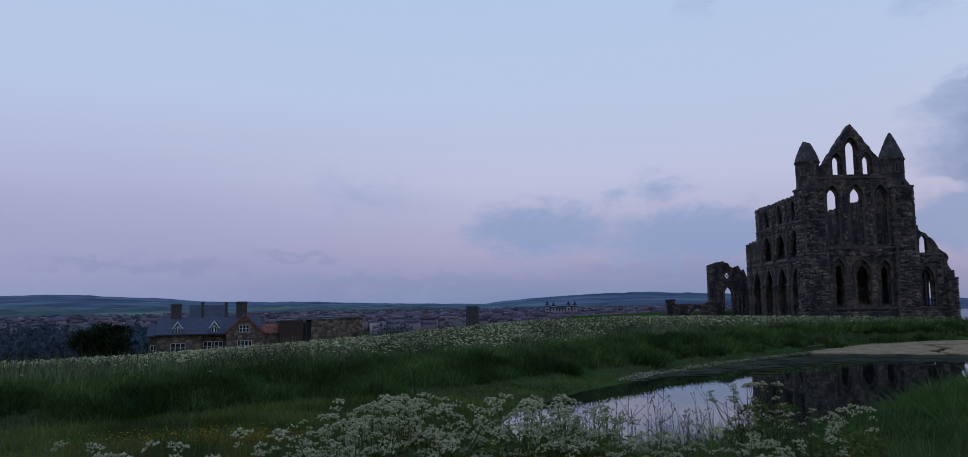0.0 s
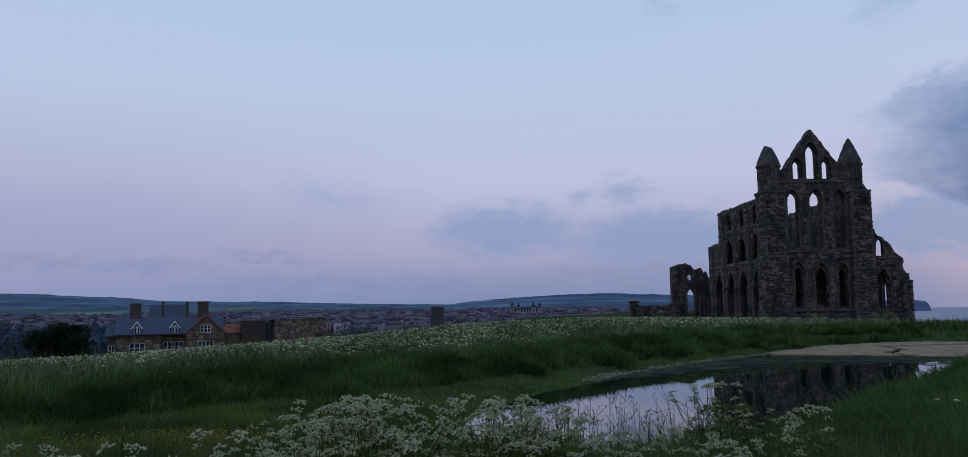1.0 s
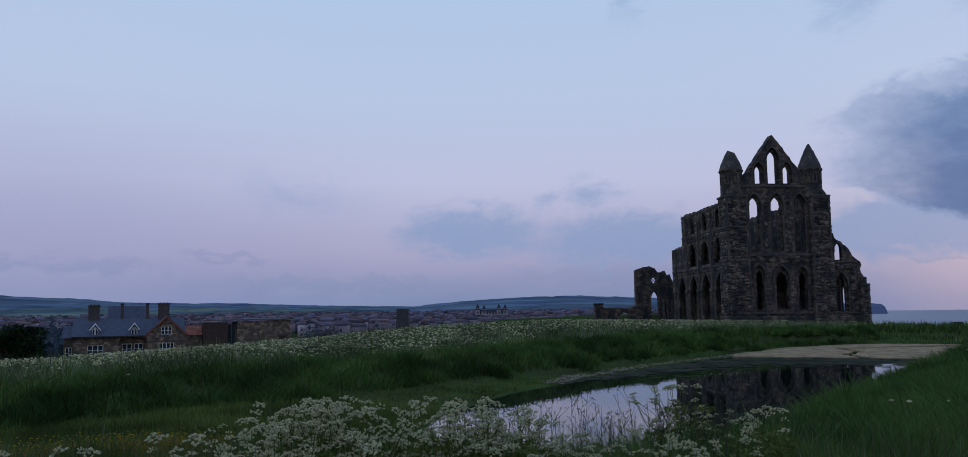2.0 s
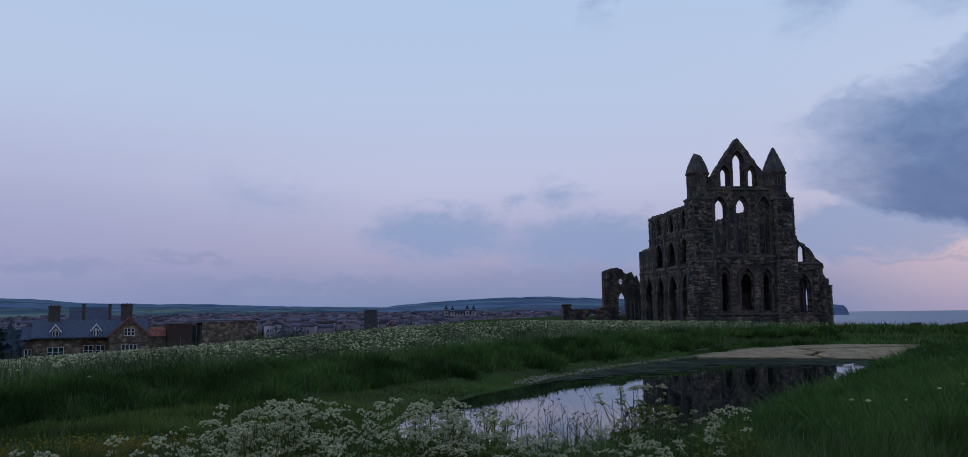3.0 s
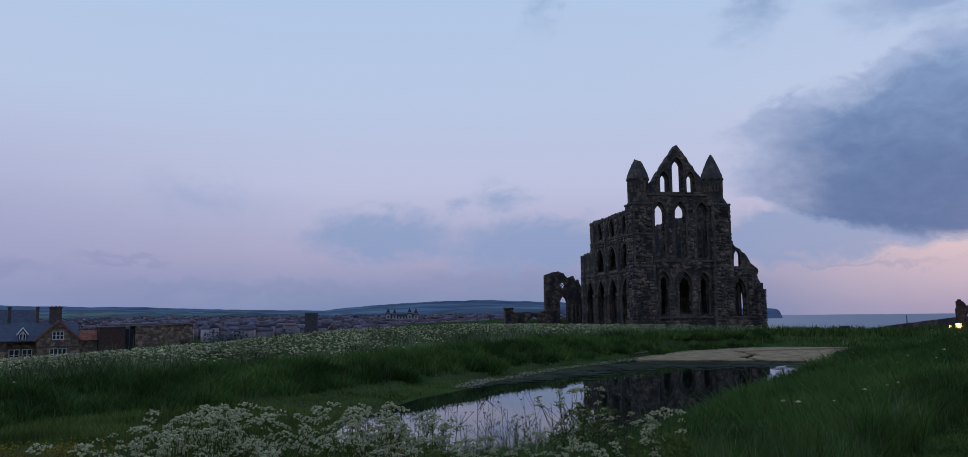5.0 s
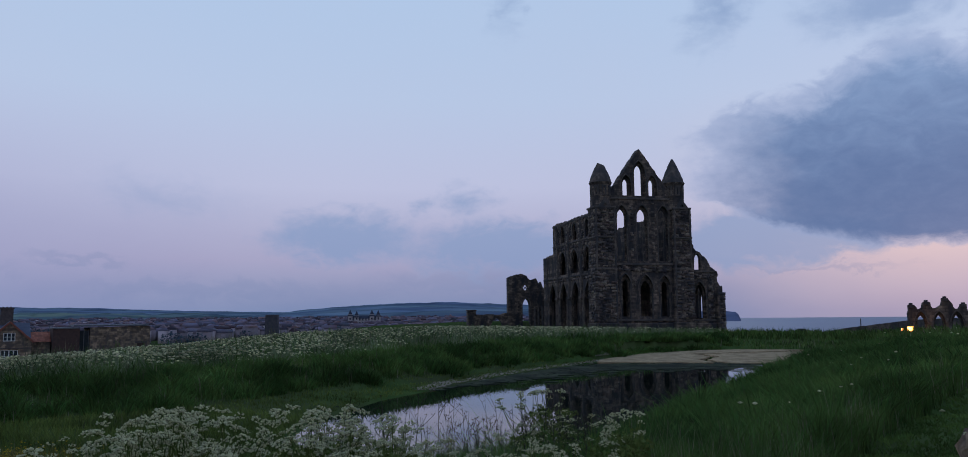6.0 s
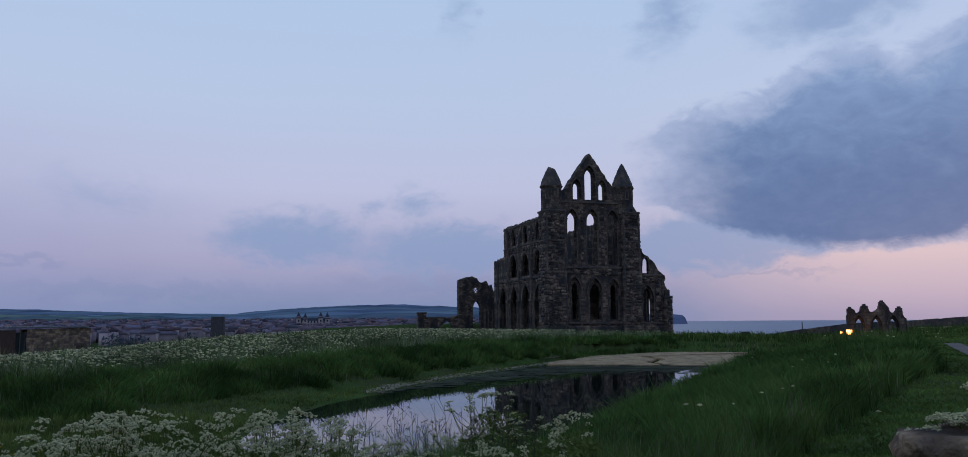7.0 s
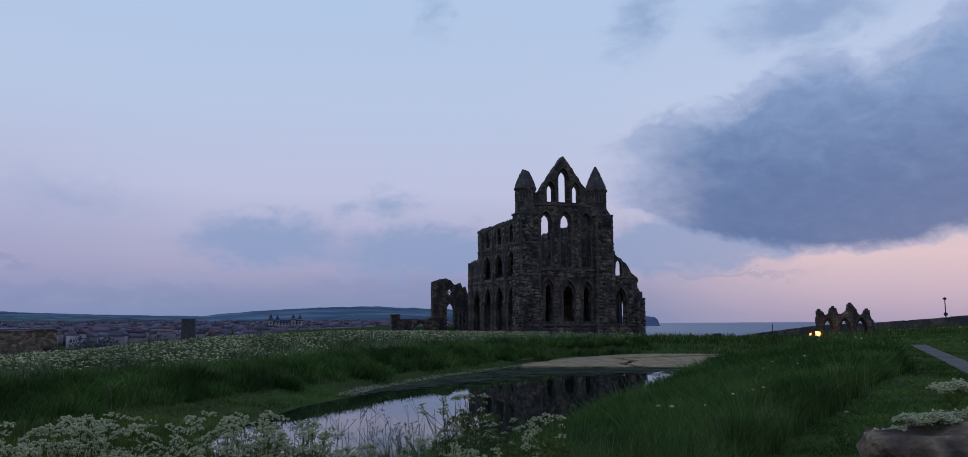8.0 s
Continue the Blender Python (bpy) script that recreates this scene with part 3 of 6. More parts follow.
def east_front():
    rim = [(-5.4, 0.2), (5.3, 0.2), (5.3, 18.2), (4.4, 18.6), (3.34, 19.75), (-0.05, 24.35), (-0.23, 24.55), (-0.45, 24.3), (-4.12, 19.1), (-4.5, 18.2), (-5.4, 18.0)]
    rim = ragged(rim, 0.45, 0.07, 12, 3)
    outer = [lancet(c, w + 0.75, z0 - 0.02, t + 0.55) for c, w, z0, t in GABLE_WIN]
    outer += [lancet(*q) for q in TIER_2] + [lancet(*q) for q in TIER_1]
    inner = [lancet(*q) for q in GABLE_WIN]
    inner += [lancet(c, 1.12, z0 + 0.1, t - 0.5) for c, w, z0, t in TIER_2]
    inner += [lancet(c + 0.12, {0: 0.74, 1: 1.32, 2: 0.74}[i], z0 + 0.2, t - 0.75) for i, (c, w, z0, t) in enumerate(TIER_1)]

    # the openings widen again towards the inside
    splay = [lancet(c + 0.25, w + 0.5, z0 - 0.1, t + 0.3) for c, w, z0, t in GABLE_WIN]
    splay += [lancet(c + 0.25, 2.0, z0, t + 0.1) for c, w, z0, t in TIER_2]
    splay += [lancet(c + 0.25, 2.1, z0, t) for c, w, z0, t in TIER_1]

    wall = abbey_part("east_wall", lambda bm: slab(bm, rim, outer, 0.0, 0.45), label="gabled end wall with three tiers of lancet windows")
    abbey_part("window_wall", lambda bm: slab(bm, rim, inner, 0.452, 0.66), None, "", wall)
    abbey_part("inner_wall", lambda bm: slab(bm, rim, splay, 0.662, 1.25), None, "", wall)
    # unseen slab, added to shut sky light out behind the lowest windows
    abbey_part("choir_vault", lambda bm: box(bm, -3.95, 3.95, 1.3, 26.0, 8.7, 9.1, 0.1), M_STONE_PLAIN, "unseen slab added inside the choir to darken the lower windows", wall)
    for c, w, z0, t in TIER_2 + TIER_1 + [(c, w + 0.75, z0, t + 0.55) for c, w, z0, t in GABLE_WIN]:
        abbey_part("window_arch", lambda bm: arch_band(bm, c, w, max(z0 + 0.4, t - 2.2), t, 0.14, -0.09, 0.1), M_STONE_PLAIN, "", wall)
    for c, w, z0, t in TIER_2 + TIER_1:
        for s in (-1, 1):
            zs = t - 0.95 * w

            def shaft(bm):
                tube(bm, c + s * (w / 2 - 0.08), 0.12, z0, zs, 0.11, 0.11, 8)
                tube(bm, c + s * (w / 2 - 0.08), 0.12, zs, zs + 0.28, 0.12, 0.2, 8)
                tube(bm, c + s * (w / 2 - 0.08), 0.12, z0, z0 + 0.25, 0.2, 0.13, 8)
            abbey_part("shaft", shaft, M_STONE_PLAIN, "", wall)
    c, w, z0, t = TIER_2[1]
    for z in (11.75, 13.3, 14.75):
        abbey_part("tracery_bar", lambda bm: box(bm, c - 0.6, c + 0.6, 0.5, 0.62, z, z + 0.14, 0.02), M_STONE_PLAIN, "", wall)
    for c, w, z0, t in (TIER_2[1], TIER_2[2]):
        abbey_part("mullion", lambda bm: tube(bm, c + 0.22, 0.56, z0 + 0.1, 14.75, 0.07, 0.07, 6), M_STONE_PLAIN, "", wall)
    for z, d, h in ((17.75, 0.16, 0.28), (9.1, 0.18, 0.30), (1.85, 0.20, 0.30), (8.45, 0.08, 0.15)):
        abbey_part("string_course", lambda bm: box(bm, -5.2, 5.2, -d, 0.02, z, z + h, 0.04), M_STONE_PLAIN, "", wall)
    abbey_part("plinth", lambda bm: box(bm, -5.3, 5.3, -0.45, 0.0, 0.0, 1.6, 0.12), M_STONE, "", wall)


def pier(x0, x1, y0, y1, seed):
    """A corner buttress with setbacks and slim angle shafts, and a small gablet on its front."""
    def build(bm):
        box(bm, x0 - 0.35, x1 + 0.15, y0 - 0.35, y1, 0.0, 1.7, 0.1)
        box(bm, x0 - 0.12, x1 + 0.06, y0 - 0.12, y1, 1.7, 8.6, 0.08)
        box(bm, x0, x1, y0, y1, 8.6, 16.6, 0.08)
    ob = abbey_part("corner_buttress", build, M_STONE)
    cx = (x0 + x1) / 2

    def gablet(bm):
        a = [(cx - 0.85, 16.3), (cx + 0.85, 16.3), (cx + 0.85, 16.8), (cx, 18.0), (cx - 0.85, 16.8)]
        slab(bm, a, [lancet(cx, 0.55, 16.4, 17.2)], y0 - 0.1, y0 + 0.5)
    abbey_part("gablet", gablet, M_STONE_PLAIN, "", ob)
    for x in (x0 + 0.1, x1 - 0.1):
        abbey_part("angle_shaft", lambda bm: tube(bm, x, y0 - 0.02, 1.7, 16.6, 0.17, 0.15, 8), M_STONE_PLAIN, "", ob)
    for z in (8.5, 16.5, 12.6):
        abbey_part("string_course", lambda bm: box(bm, x0 - 0.14, x1 + 0.12, y0 - 0.16, y1 + 0.02, z, z + 0.26, 0.05), M_STONE_PLAIN, "", ob)
    return ob


def turret(cx, cy, r, z0, eave, tip, broken, label):
    """An octagonal stair turret with a stone spirelet; one has lost its tip."""
    rnd = random.Random(int(tip * 10))

    def drum(bm):
        tube(bm, cx, cy, z0, eave, r, r * 0.97, 8, math.pi / 8)
        tube(bm, cx, cy, eave - 0.3, eave + 0.04, r * 1.0, r * 1.12, 8, math.pi / 8)
        tube(bm, cx, cy, z0 - 0.1, z0 + 0.3, r * 1.12, r * 1.02, 8, math.pi / 8)
    ob = abbey_part("turret", drum, M_STONE, label)

    def cone(bm):
        rows, top = 10, 0.30 if broken else 0.06
        ring = None
        for i in range(rows + 1):
            k = r * 1.1 * ((1 - i / rows) ** 0.85 * (1 - top) + top) * rnd.uniform(0.97, 1.03)
            z = eave + (tip - eave) * i / rows
            now = [bm.verts.new((cx + k * math.cos(j * math.pi / 4 + math.pi / 8), cy + k * math.sin(j * math.pi / 4 + math.pi / 8),
                                 z + (rnd.uniform(-.22, .22) if broken and i == rows else rnd.uniform(-.03, .03)))) for j in range(8)]
            if ring:
                for j in range(8):
                    bm.faces.new((ring[j], ring[(j + 1) % 8], now[(j + 1) % 8], now[j]))
            else:
                bm.faces.new(now[::-1])
            ring = now
        bm.faces.new(ring)
    abbey_part("spirelet", cone, M_STONE_PLAIN, "weathered stone cap with a broken top" if broken else "weathered pointed stone cap", ob)
    for k in range(8):
        a = k * math.pi / 4
        x, y = cx + (r * 0.93) * math.cos(a), cy + r * 0.93 * math.sin(a)

        def slit(bm):
            slab(bm, [(-0.3, eave - 1.75), (0.3, eave - 1.75), (0.3, eave - 0.4), (-0.3, eave - 0.4)], [lancet(0, 0.26, eave - 1.6, eave - 0.6)], -0.08, 0.12)
            bmesh.ops.transform(bm, matrix=Matrix.Translation((x, y, 0)) @ Matrix.Rotation(a + math.pi / 2, 4, "Z"), verts=bm.verts)
        abbey_part("slit_window", slit, M_STONE_PLAIN, "", ob)


east_front()
pier(-6.75, -4.0, -0.55, 2.3, 1)
pier(4.15, 6.6, -0.55, 2.0, 2)
turret(-5.45, 0.75, 1.38, 16.6, 19.95, 22.45, True, "octagonal corner turret with a broken cap")
turret(4.85, 0.75, 1.42, 16.6, 20.1, 23.5, False, "octagonal corner turret with a pointed cap")


def side_wall(x_out, x_in, bays, name, label, top, end, low_end):
    s = 1 if x_in > x_out else -1
    rim = [(1.5, 0.2), (low_end, 0.2), (low_end, 11.9), (end + 0.4, 12.1), (end, 12.4), (end, top + 0.2), (1.5, top)]
    rim = ragged(rim, 0.5, 0.16, 5, 9)
    outer, inner, bands = [], [], []
    for v in bays:
        outer.append(lancet(v, 3.9, 0.6, 7.5))
        inner.append(lancet(v, 2.7, 0.6, 6.8))
        bands.append((v, 3.9, 4.0, 7.5))
        if v < end - 2:
            outer += [lancet(v + 0.3, 3.4, 8.75, 12.2), lancet(v + 0.1, 1.75, 13.55, 16.1)]
            inner += [lancet(v - 0.5, 1.15, 8.9, 11.4), lancet(v + 1.1, 1.15, 8.9, 11.4), lancet(v + 0.1, 0.95, 13.75, 15.6)]
            bands += [(v + 0.3, 3.4, 10.2, 12.2), (v + 0.1, 1.75, 14.6, 16.1)]
    # two skins with a wall passage between them, spaced to darken the arches
    wall = abbey_part(name, lambda bm: slab(bm, rim, outer, x_out, x_out + s * 0.32, "y"), M_STONE_SIDE, label)
    abbey_part("inner_arcade", lambda bm: slab(bm, rim, inner, x_out + s * 0.95, x_in, "y"), M_STONE_SIDE, "", wall)
    # unseen cap over the passage, added to stop light leaking in
    abbey_part("wall_head", lambda bm: box(bm, min(x_out, x_in) + 0.1, max(x_out, x_in) - 0.1, 1.6, end - 0.2, top - 0.45, top - 0.2), M_STONE_SIDE, "", wall)
    for v, w, z0, t in bands:
        abbey_part("arch_moulding", lambda bm: arch_band(bm, v, w, z0, t, 0.16, x_out - s * 0.1, x_out + s * 0.15, "y"), M_STONE_PLAIN, "", wall)
    for v in [bays[0] - 2.7] + [b + 2.7 for b in bays]:
        if v > low_end - 0.3:
            continue
        h = top - 0.2 if v < end else 11.5

        pr = abbey_part("pier", lambda bm: (box(bm, x_out - s * 0.2, x_out + s * 0.9, v - 0.42, v + 0.42, 0.3, 5.0, 0.12), box(bm, x_out - s * 0.45, x_out + s * 0.3, v - 0.62, v + 0.62, 5.0, 5.4, 0.06)), M_STONE_PLAIN, "", wall)
        abbey_part("wall_shaft", lambda bm: tube(bm, x_out - s * 0.05, v, 5.4, h, 0.24, 0.2, 8), M_STONE_PLAIN, "", wall)
        for dx, dy in ((-0.36, 0), (-0.1, 0.42), (-0.1, -0.42)):
            abbey_part("shaft", lambda bm: tube(bm, x_out + s * (0.1 + dx), v + dy, 0.3, 5.0, 0.17, 0.17, 8), M_STONE_PLAIN, "", wall)
    for z, e in ((8.2, low_end - 0.2), (13.1, end - 0.1), (16.2, end - 0.1)):
        abbey_part("string_course", lambda bm: box(bm, min(x_out - s * 0.14, x_out + s * 0.05), max(x_out - s * 0.14, x_out + s * 0.05), 2.4, e, z, z + 0.24, 0.04), M_STONE_PLAIN, "", wall)


side_wall(-5.3, -4.0, [6.4, 11.8, 17.2, 22.6], "south_choir_wall", "tall arcaded side wall with arches in three storeys", 16.5, 22.2, 27.6)


def north_wall():
    rim = ragged([(1.5, 0.2), (30, 0.2), (30, 15.9), (6.0, 15.9), (5.0, 16.9), (1.5, 16.9)], 0.6, 0.2, 5, 5)
    holes = [lancet(v, 2.7, 0.6, 6.6) for v in (6.4, 11.8, 17.2, 22.6)]
    return abbey_part("north_choir_wall", lambda bm: slab(bm, rim, holes, 4.0, 5.3, "y"), M_STONE_SIDE, "inner arcade wall seen through the windows")


north_wall()


def aisle():
    rim = [(5.3, 0.2), (11.0, 0.2), (11.0, 5.9), (10.75, 6.5), (10.45, 7.0), (10.45, 8.3), (9.9, 8.7), (9.3, 9.4), (8.7, 10.3), (8.1, 10.85), (7.5, 11.1), (6.55, 12.5), (5.3, 13.2)]
    rim = ragged(rim, 0.4, 0.14, 5.5, 8)

    wall = abbey_part("aisle_wall", lambda bm: slab(bm, rim, [lancet(7.62, 0.95, 8.45, 10.8), lancet(7.8, 1.8, 1.95, 7.0)], 0.0, 0.4), M_STONE, "lower aisle end wall with a broken sloping top")
    abbey_part("window_wall", lambda bm: slab(bm, rim, [lancet(7.72, 0.72, 8.6, 10.7), lancet(7.95, 1.05, 2.1, 6.6)], 0.402, 0.6), M_STONE, "", wall)
    abbey_part("inner_wall", lambda bm: slab(bm, rim, [lancet(8.0, 1.3, 8.4, 10.75), lancet(8.3, 1.9, 1.9, 6.9)], 0.602, 1.2), M_STONE, "", wall)
    abbey_part("window_arch", lambda bm: arch_band(bm, 7.8, 1.8, 4.8, 7.0, 0.15, -0.1, 0.1), M_STONE_PLAIN, "", wall)
    abbey_part("window_arch", lambda bm: arch_band(bm, 7.62, 0.9, 9.5, 10.75, 0.1, -0.08, 0.1), M_STONE_PLAIN, "", wall)

    def butt(bm):
        box(bm, 10.1, 11.05, -0.7, 0.0, 0.0, 5.4, 0.08)
        box(bm, 10.2, 10.95, -0.45, 0.0, 5.4, 6.4, 0.1)
    abbey_part("buttress", butt, M_STONE, "", wall)
    for z in (1.8, 8.2):
        abbey_part("string_course", lambda bm: box(bm, 6.7, 10.1, -0.12, 0.02, z, z + 0.24, 0.04), M_STONE_PLAIN, "", wall)
    abbey_part("plinth", lambda bm: box(bm, 6.7, 10.1, -0.35, 0.0, 0.0, 1.5, 0.1), M_STONE, "", wall)
    rim2 = ragged([(1.3, 0.2), (26, 0.2), (26, 7.0), (1.3, 7.6)], 0.6, 0.2, 4, 4)
    abbey_part("aisle_mullion", lambda bm: tube(bm, 7.9, 0.5, 2.0, 6.2, 0.08, 0.08, 6), M_STONE_PLAIN, "", wall)
    # the aisle's vault, out of view, put in to cut off light from above
    abbey_part("aisle_vault", lambda bm: box(bm, 5.3, 9.9, 6.0, 25.5, 7.3, 7.7, 0.1), M_STONE_PLAIN, "unseen rough vault over the aisle, added to darken it", wall)
    holes = [lancet(v, w, 2.2, 6.6) for v, w in ((4.6, 2.4), (10.4, 1.2), (15.8, 1.2), (21, 1.2))]
    abbey_part("aisle_side_wall", lambda bm: slab(bm, rim2, holes, 9.9, 11.0, "y"), M_STONE_SIDE)


aisle()


def transept():
    rim = ragged([(5.4, 0.2), (17.0, 0.2), (17.0, 16.5), (14.6, 21.8), (12.4, 17.0), (5.4, 16.4)], 0.6, 0.12, 8, 6)
    abbey_part("transept_wall", lambda bm: slab(bm, rim, [lancet(12, 1.0, 9, 13), lancet(9.5, 1.0, 9, 13)], 28.0, 29.3), M_STONE, "gabled transept wall behind the choir")


transept()


def west_fragment():
    rim = [(-10.4, 0.3), (-4.0, 0.3), (-4.0, 7.0), (-4.4, 7.3), (-4.75, 8.3), (-5.1, 7.7), (-5.6, 8.9), (-6.6, 8.6), (-7.2, 9.3), (-8.1, 9.65), (-9.4, 9.35), (-10.35, 9.0)]
    rim = ragged(rim, 0.4, 0.12, 4, 12)

    def build(bm):
        slab(bm, rim, [lancet(-7.3, 1.35, 0.9, 5.6), round_hole(-7.35, 7.35, 0.46)], 31.0, 32.2)
    wall = abbey_part("nave_wall", build, M_STONE, "broken nave wall with a pointed doorway and a round light")

    def cross(bm):
        for a in (45, -45):
            d = Vector((math.cos(radians(a)) * 0.5, 0, math.sin(radians(a)) * 0.5))
            stick(bm, Vector((-7.35, 31.5, 7.35)) - d, Vector((-7.35, 31.5, 7.35)) + d, 0.06, 0.06, 6)
    abbey_part("tracery", cross, M_STONE_PLAIN, "", wall)
    abbey_part("arch_moulding", lambda bm: arch_band(bm, -7.3, 1.35, 3.4, 5.6, 0.15, 30.9, 31.1), M_STONE_PLAIN, "", wall)
    for u in (-5.9, -5.3, -4.6):
        abbey_part("shaft", lambda bm: tube(bm, u, 30.85, 0.3, 4.2, 0.22, 0.2, 8), M_STONE_PLAIN, "", wall)
    rim2 = ragged([(-16.0, 0.3), (-10.4, 0.3), (-10.4, 3.15), (-12, 2.9), (-14.0, 3.0), (-16.0, 2.85)], 0.4, 0.1, 2, 2)
    low = abbey_part("low_wall", lambda bm: slab(bm, rim2, [lancet(-12.2, 2.0, 0.9, 2.4)], 31.6, 32.4), M_STONE, "low broken wall with an arched gap")
    abbey_part("post", lambda bm: (box(bm, -17.1, -15.75, 31.3, 32.6, 0.2, 3.5, 0.08), box(bm, -17.2, -15.65, 31.2, 32.7, 3.5, 3.75, 0.06)), M_STONE, "square stone post")


west_fragment()


def proud_stones():
    """Single blocks that stand proud of the weathered faces, and the long and short stones of the corners."""
    rnd = random.Random(17)
    gaps = [(c - w / 2 - 0.3, c + w / 2 + 0.3, z0 - 0.2, t + 0.3) for c, w, z0, t in TIER_1 + TIER_2 + [(7.8, 1.8, 1.95, 7.0), (7.62, 0.9, 8.5, 10.8)]]
    gaps += [(c - w / 2 - 0.45, c + w / 2 + 0.45, z0 - 0.2, t + 0.7) for c, w, z0, t in GABLE_WIN]
    cubes = []
    fronts = [(-3.9, 4.0, 0.0, 1.7, 17.5, 620), (-6.8, -4.0, -0.67, 1.8, 8.4, 95), (-6.7, -4.1, -0.55, 8.9, 16.2, 95), (4.1, 6.6, -0.67, 1.8, 8.4, 85),
              (4.2, 6.5, -0.55, 8.9, 16.2, 85), (6.7, 9.9, 0.0, 1.8, 8.0, 150), (6.7, 8.7, 0.0, 8.5, 9.9, 30), (-3.0, 2.6, 0.0, 18.1, 19.6, 60), (-1.4, 1.0, 0.0, 22.6, 23.2, 8)]
    for x0, x1, y, z0, z1, n in fronts:
        made = 0
        for _ in range(n * 6):
            if made == n:
                break
            z, h = rnd.uniform(z0, z1 - 0.3), rnd.uniform(0.18, 0.36)
            w = rnd.uniform(0.3, 0.75)
            x = rnd.uniform(x0, x1 - w)
            if any(a < x + w and x < b and c < z + h and z < d for a, b, c, d in gaps):
                continue
            cubes.append((x, x + w, y - rnd.uniform(0.02, 0.11), y + 0.12, z, z + h))
            made += 1
    for x, way, y, z0, z1 in ((-6.87, 1, -0.67, 1.8, 8.5), (-6.75, 1, -0.55, 8.9, 16.2), (6.66, -1, -0.67, 1.8, 8.5), (6.6, -1, -0.55, 8.9, 16.2), (-4.0, -1, -0.55, 2, 16.2),
                              (4.15, 1, -0.55, 2, 16.2), (11.05, -1, -0.7, 0.3, 5.3)):
        z, k = z0, 0
        while z < z1:
            h, w, d = rnd.uniform(0.28, 0.42), (0.75 if k % 2 else 0.4) * rnd.uniform(0.8, 1.2), (0.4 if k % 2 else 0.75)
            o = rnd.uniform(0.03, 0.10)
            xa, xb = x - way * o, x + way * w
            cubes.append((min(xa, xb), max(xa, xb), y - o, y + d, z, z + h - 0.03))
            z, k = z + h, k + 1
    # the long side: spandrels, the buttress flank and the wall head
    sides = [(-6.87, -0.5, 2.2, 1.8, 8.4, 60), (-6.75, -0.5, 2.2, 8.9, 16.2, 60), (-5.3, 3, 26.5, 7.7, 8.2, 110), (-5.3, 3, 21.5, 12.4, 13.1, 110), (-5.3, 3, 21.5, 16.0, 16.5, 70)]
    for v in (9.1, 14.5, 19.9):
        sides.append((-5.3, v - 0.75, v + 0.75, 8.5, 13.0, 45))
        sides.append((-5.3, v - 1.4, v + 1.4, 13.4, 16.1, 45))
    for x, y0, y1, z0, z1, n in sides:
        for _ in range(n):
            z, w = z0 + 0.34 * int(rnd.uniform(0, (z1 - z0) / 0.34)), rnd.uniform(0.4, 1.0)
            y = rnd.uniform(y0, y1 - w)
            cubes.append((x - rnd.uniform(0.02, 0.12), x + 0.12, y, y + w, z, z + rnd.uniform(0.24, 0.33)))
    c = np.array(cubes)
    corner = [(i, 2 + j, 4 + k) for k in (0, 1) for j in (0, 1) for i in (0, 1)]
    v = np.stack([c[:, q] for q in corner], 1).reshape(-1, 3)
    i = np.arange(len(c))[:, None] * 8
    f = np.concatenate([i + np.array([q]) for q in ((0, 2, 3, 1), (4, 5, 7, 6), (0, 1, 5, 4), (1, 3, 7, 5), (3, 2, 6, 7), (2, 0, 4, 6))])
    ob = quick("weathered_facing", v, f, M_FACING)
    ob.parent = ABBEY
    tagged(ob, kind="stuff")


proud_stones()
# ---------------------------------------------------------------- distance


def hill(name, az0, az1, r_foot, r_top, z_foot, line, label, seed, mat=None, rough=2.5):
    """A far ridge: line gives the skyline's height angle in degrees along the azimuth."""
    line = np.array(line)
    az = np.linspace(az0, az1, 260)
    top = np.interp(az, line[:, 0], line[:, 1])
    rows = np.linspace(0, 1, 14)
    a = np.radians(az)
    verts = []
    for q in rows:
        r = r_foot + (r_top - r_foot) * q
        zt = EYE_Z + r_top * np.tan(np.radians(top))
        z = z_foot + (zt - z_foot) * (q ** 0.9)
        p = np.stack([r * np.sin(a), r * np.cos(a)], -1)
        bumps = rough * q * (wobble(p, 0.012, seed) + 0.7 * wobble(p, 0.05, seed + 3))
        verts.append(np.column_stack([p, z + bumps]))
    back = verts[-1].copy()
    back[:, :2] *= 1.15
    back[:, 2] = -30
    verts.append(back)
    n = len(az)
    i = (np.arange(len(verts) - 1)[:, None] * n + np.arange(n - 1)[None]).ravel()
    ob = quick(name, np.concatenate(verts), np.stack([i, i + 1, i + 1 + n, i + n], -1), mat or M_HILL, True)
    return tagged(ob, label, "hill", kind="structure")


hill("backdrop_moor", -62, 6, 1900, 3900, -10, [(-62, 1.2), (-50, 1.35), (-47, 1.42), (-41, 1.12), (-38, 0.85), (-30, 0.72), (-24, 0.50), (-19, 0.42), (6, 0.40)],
     "long moor on the skyline, coloured blue-green for haze", 1)
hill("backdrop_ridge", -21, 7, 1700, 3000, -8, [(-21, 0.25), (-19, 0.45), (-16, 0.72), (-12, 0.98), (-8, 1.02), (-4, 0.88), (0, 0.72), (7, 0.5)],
     "wooded ridge beyond the town, coloured dark blue for haze", 5)
hill("backdrop_near_hill", -60, -18, 1300, 2100, -8, [(-60, 0.55), (-44, 0.55), (-36, 0.42), (-30, 0.46), (-25, 0.36), (-21, 0.12), (-18, -0.1)],
     "green farmland hill with hedges", 9, M_FARM, rough=5.0)
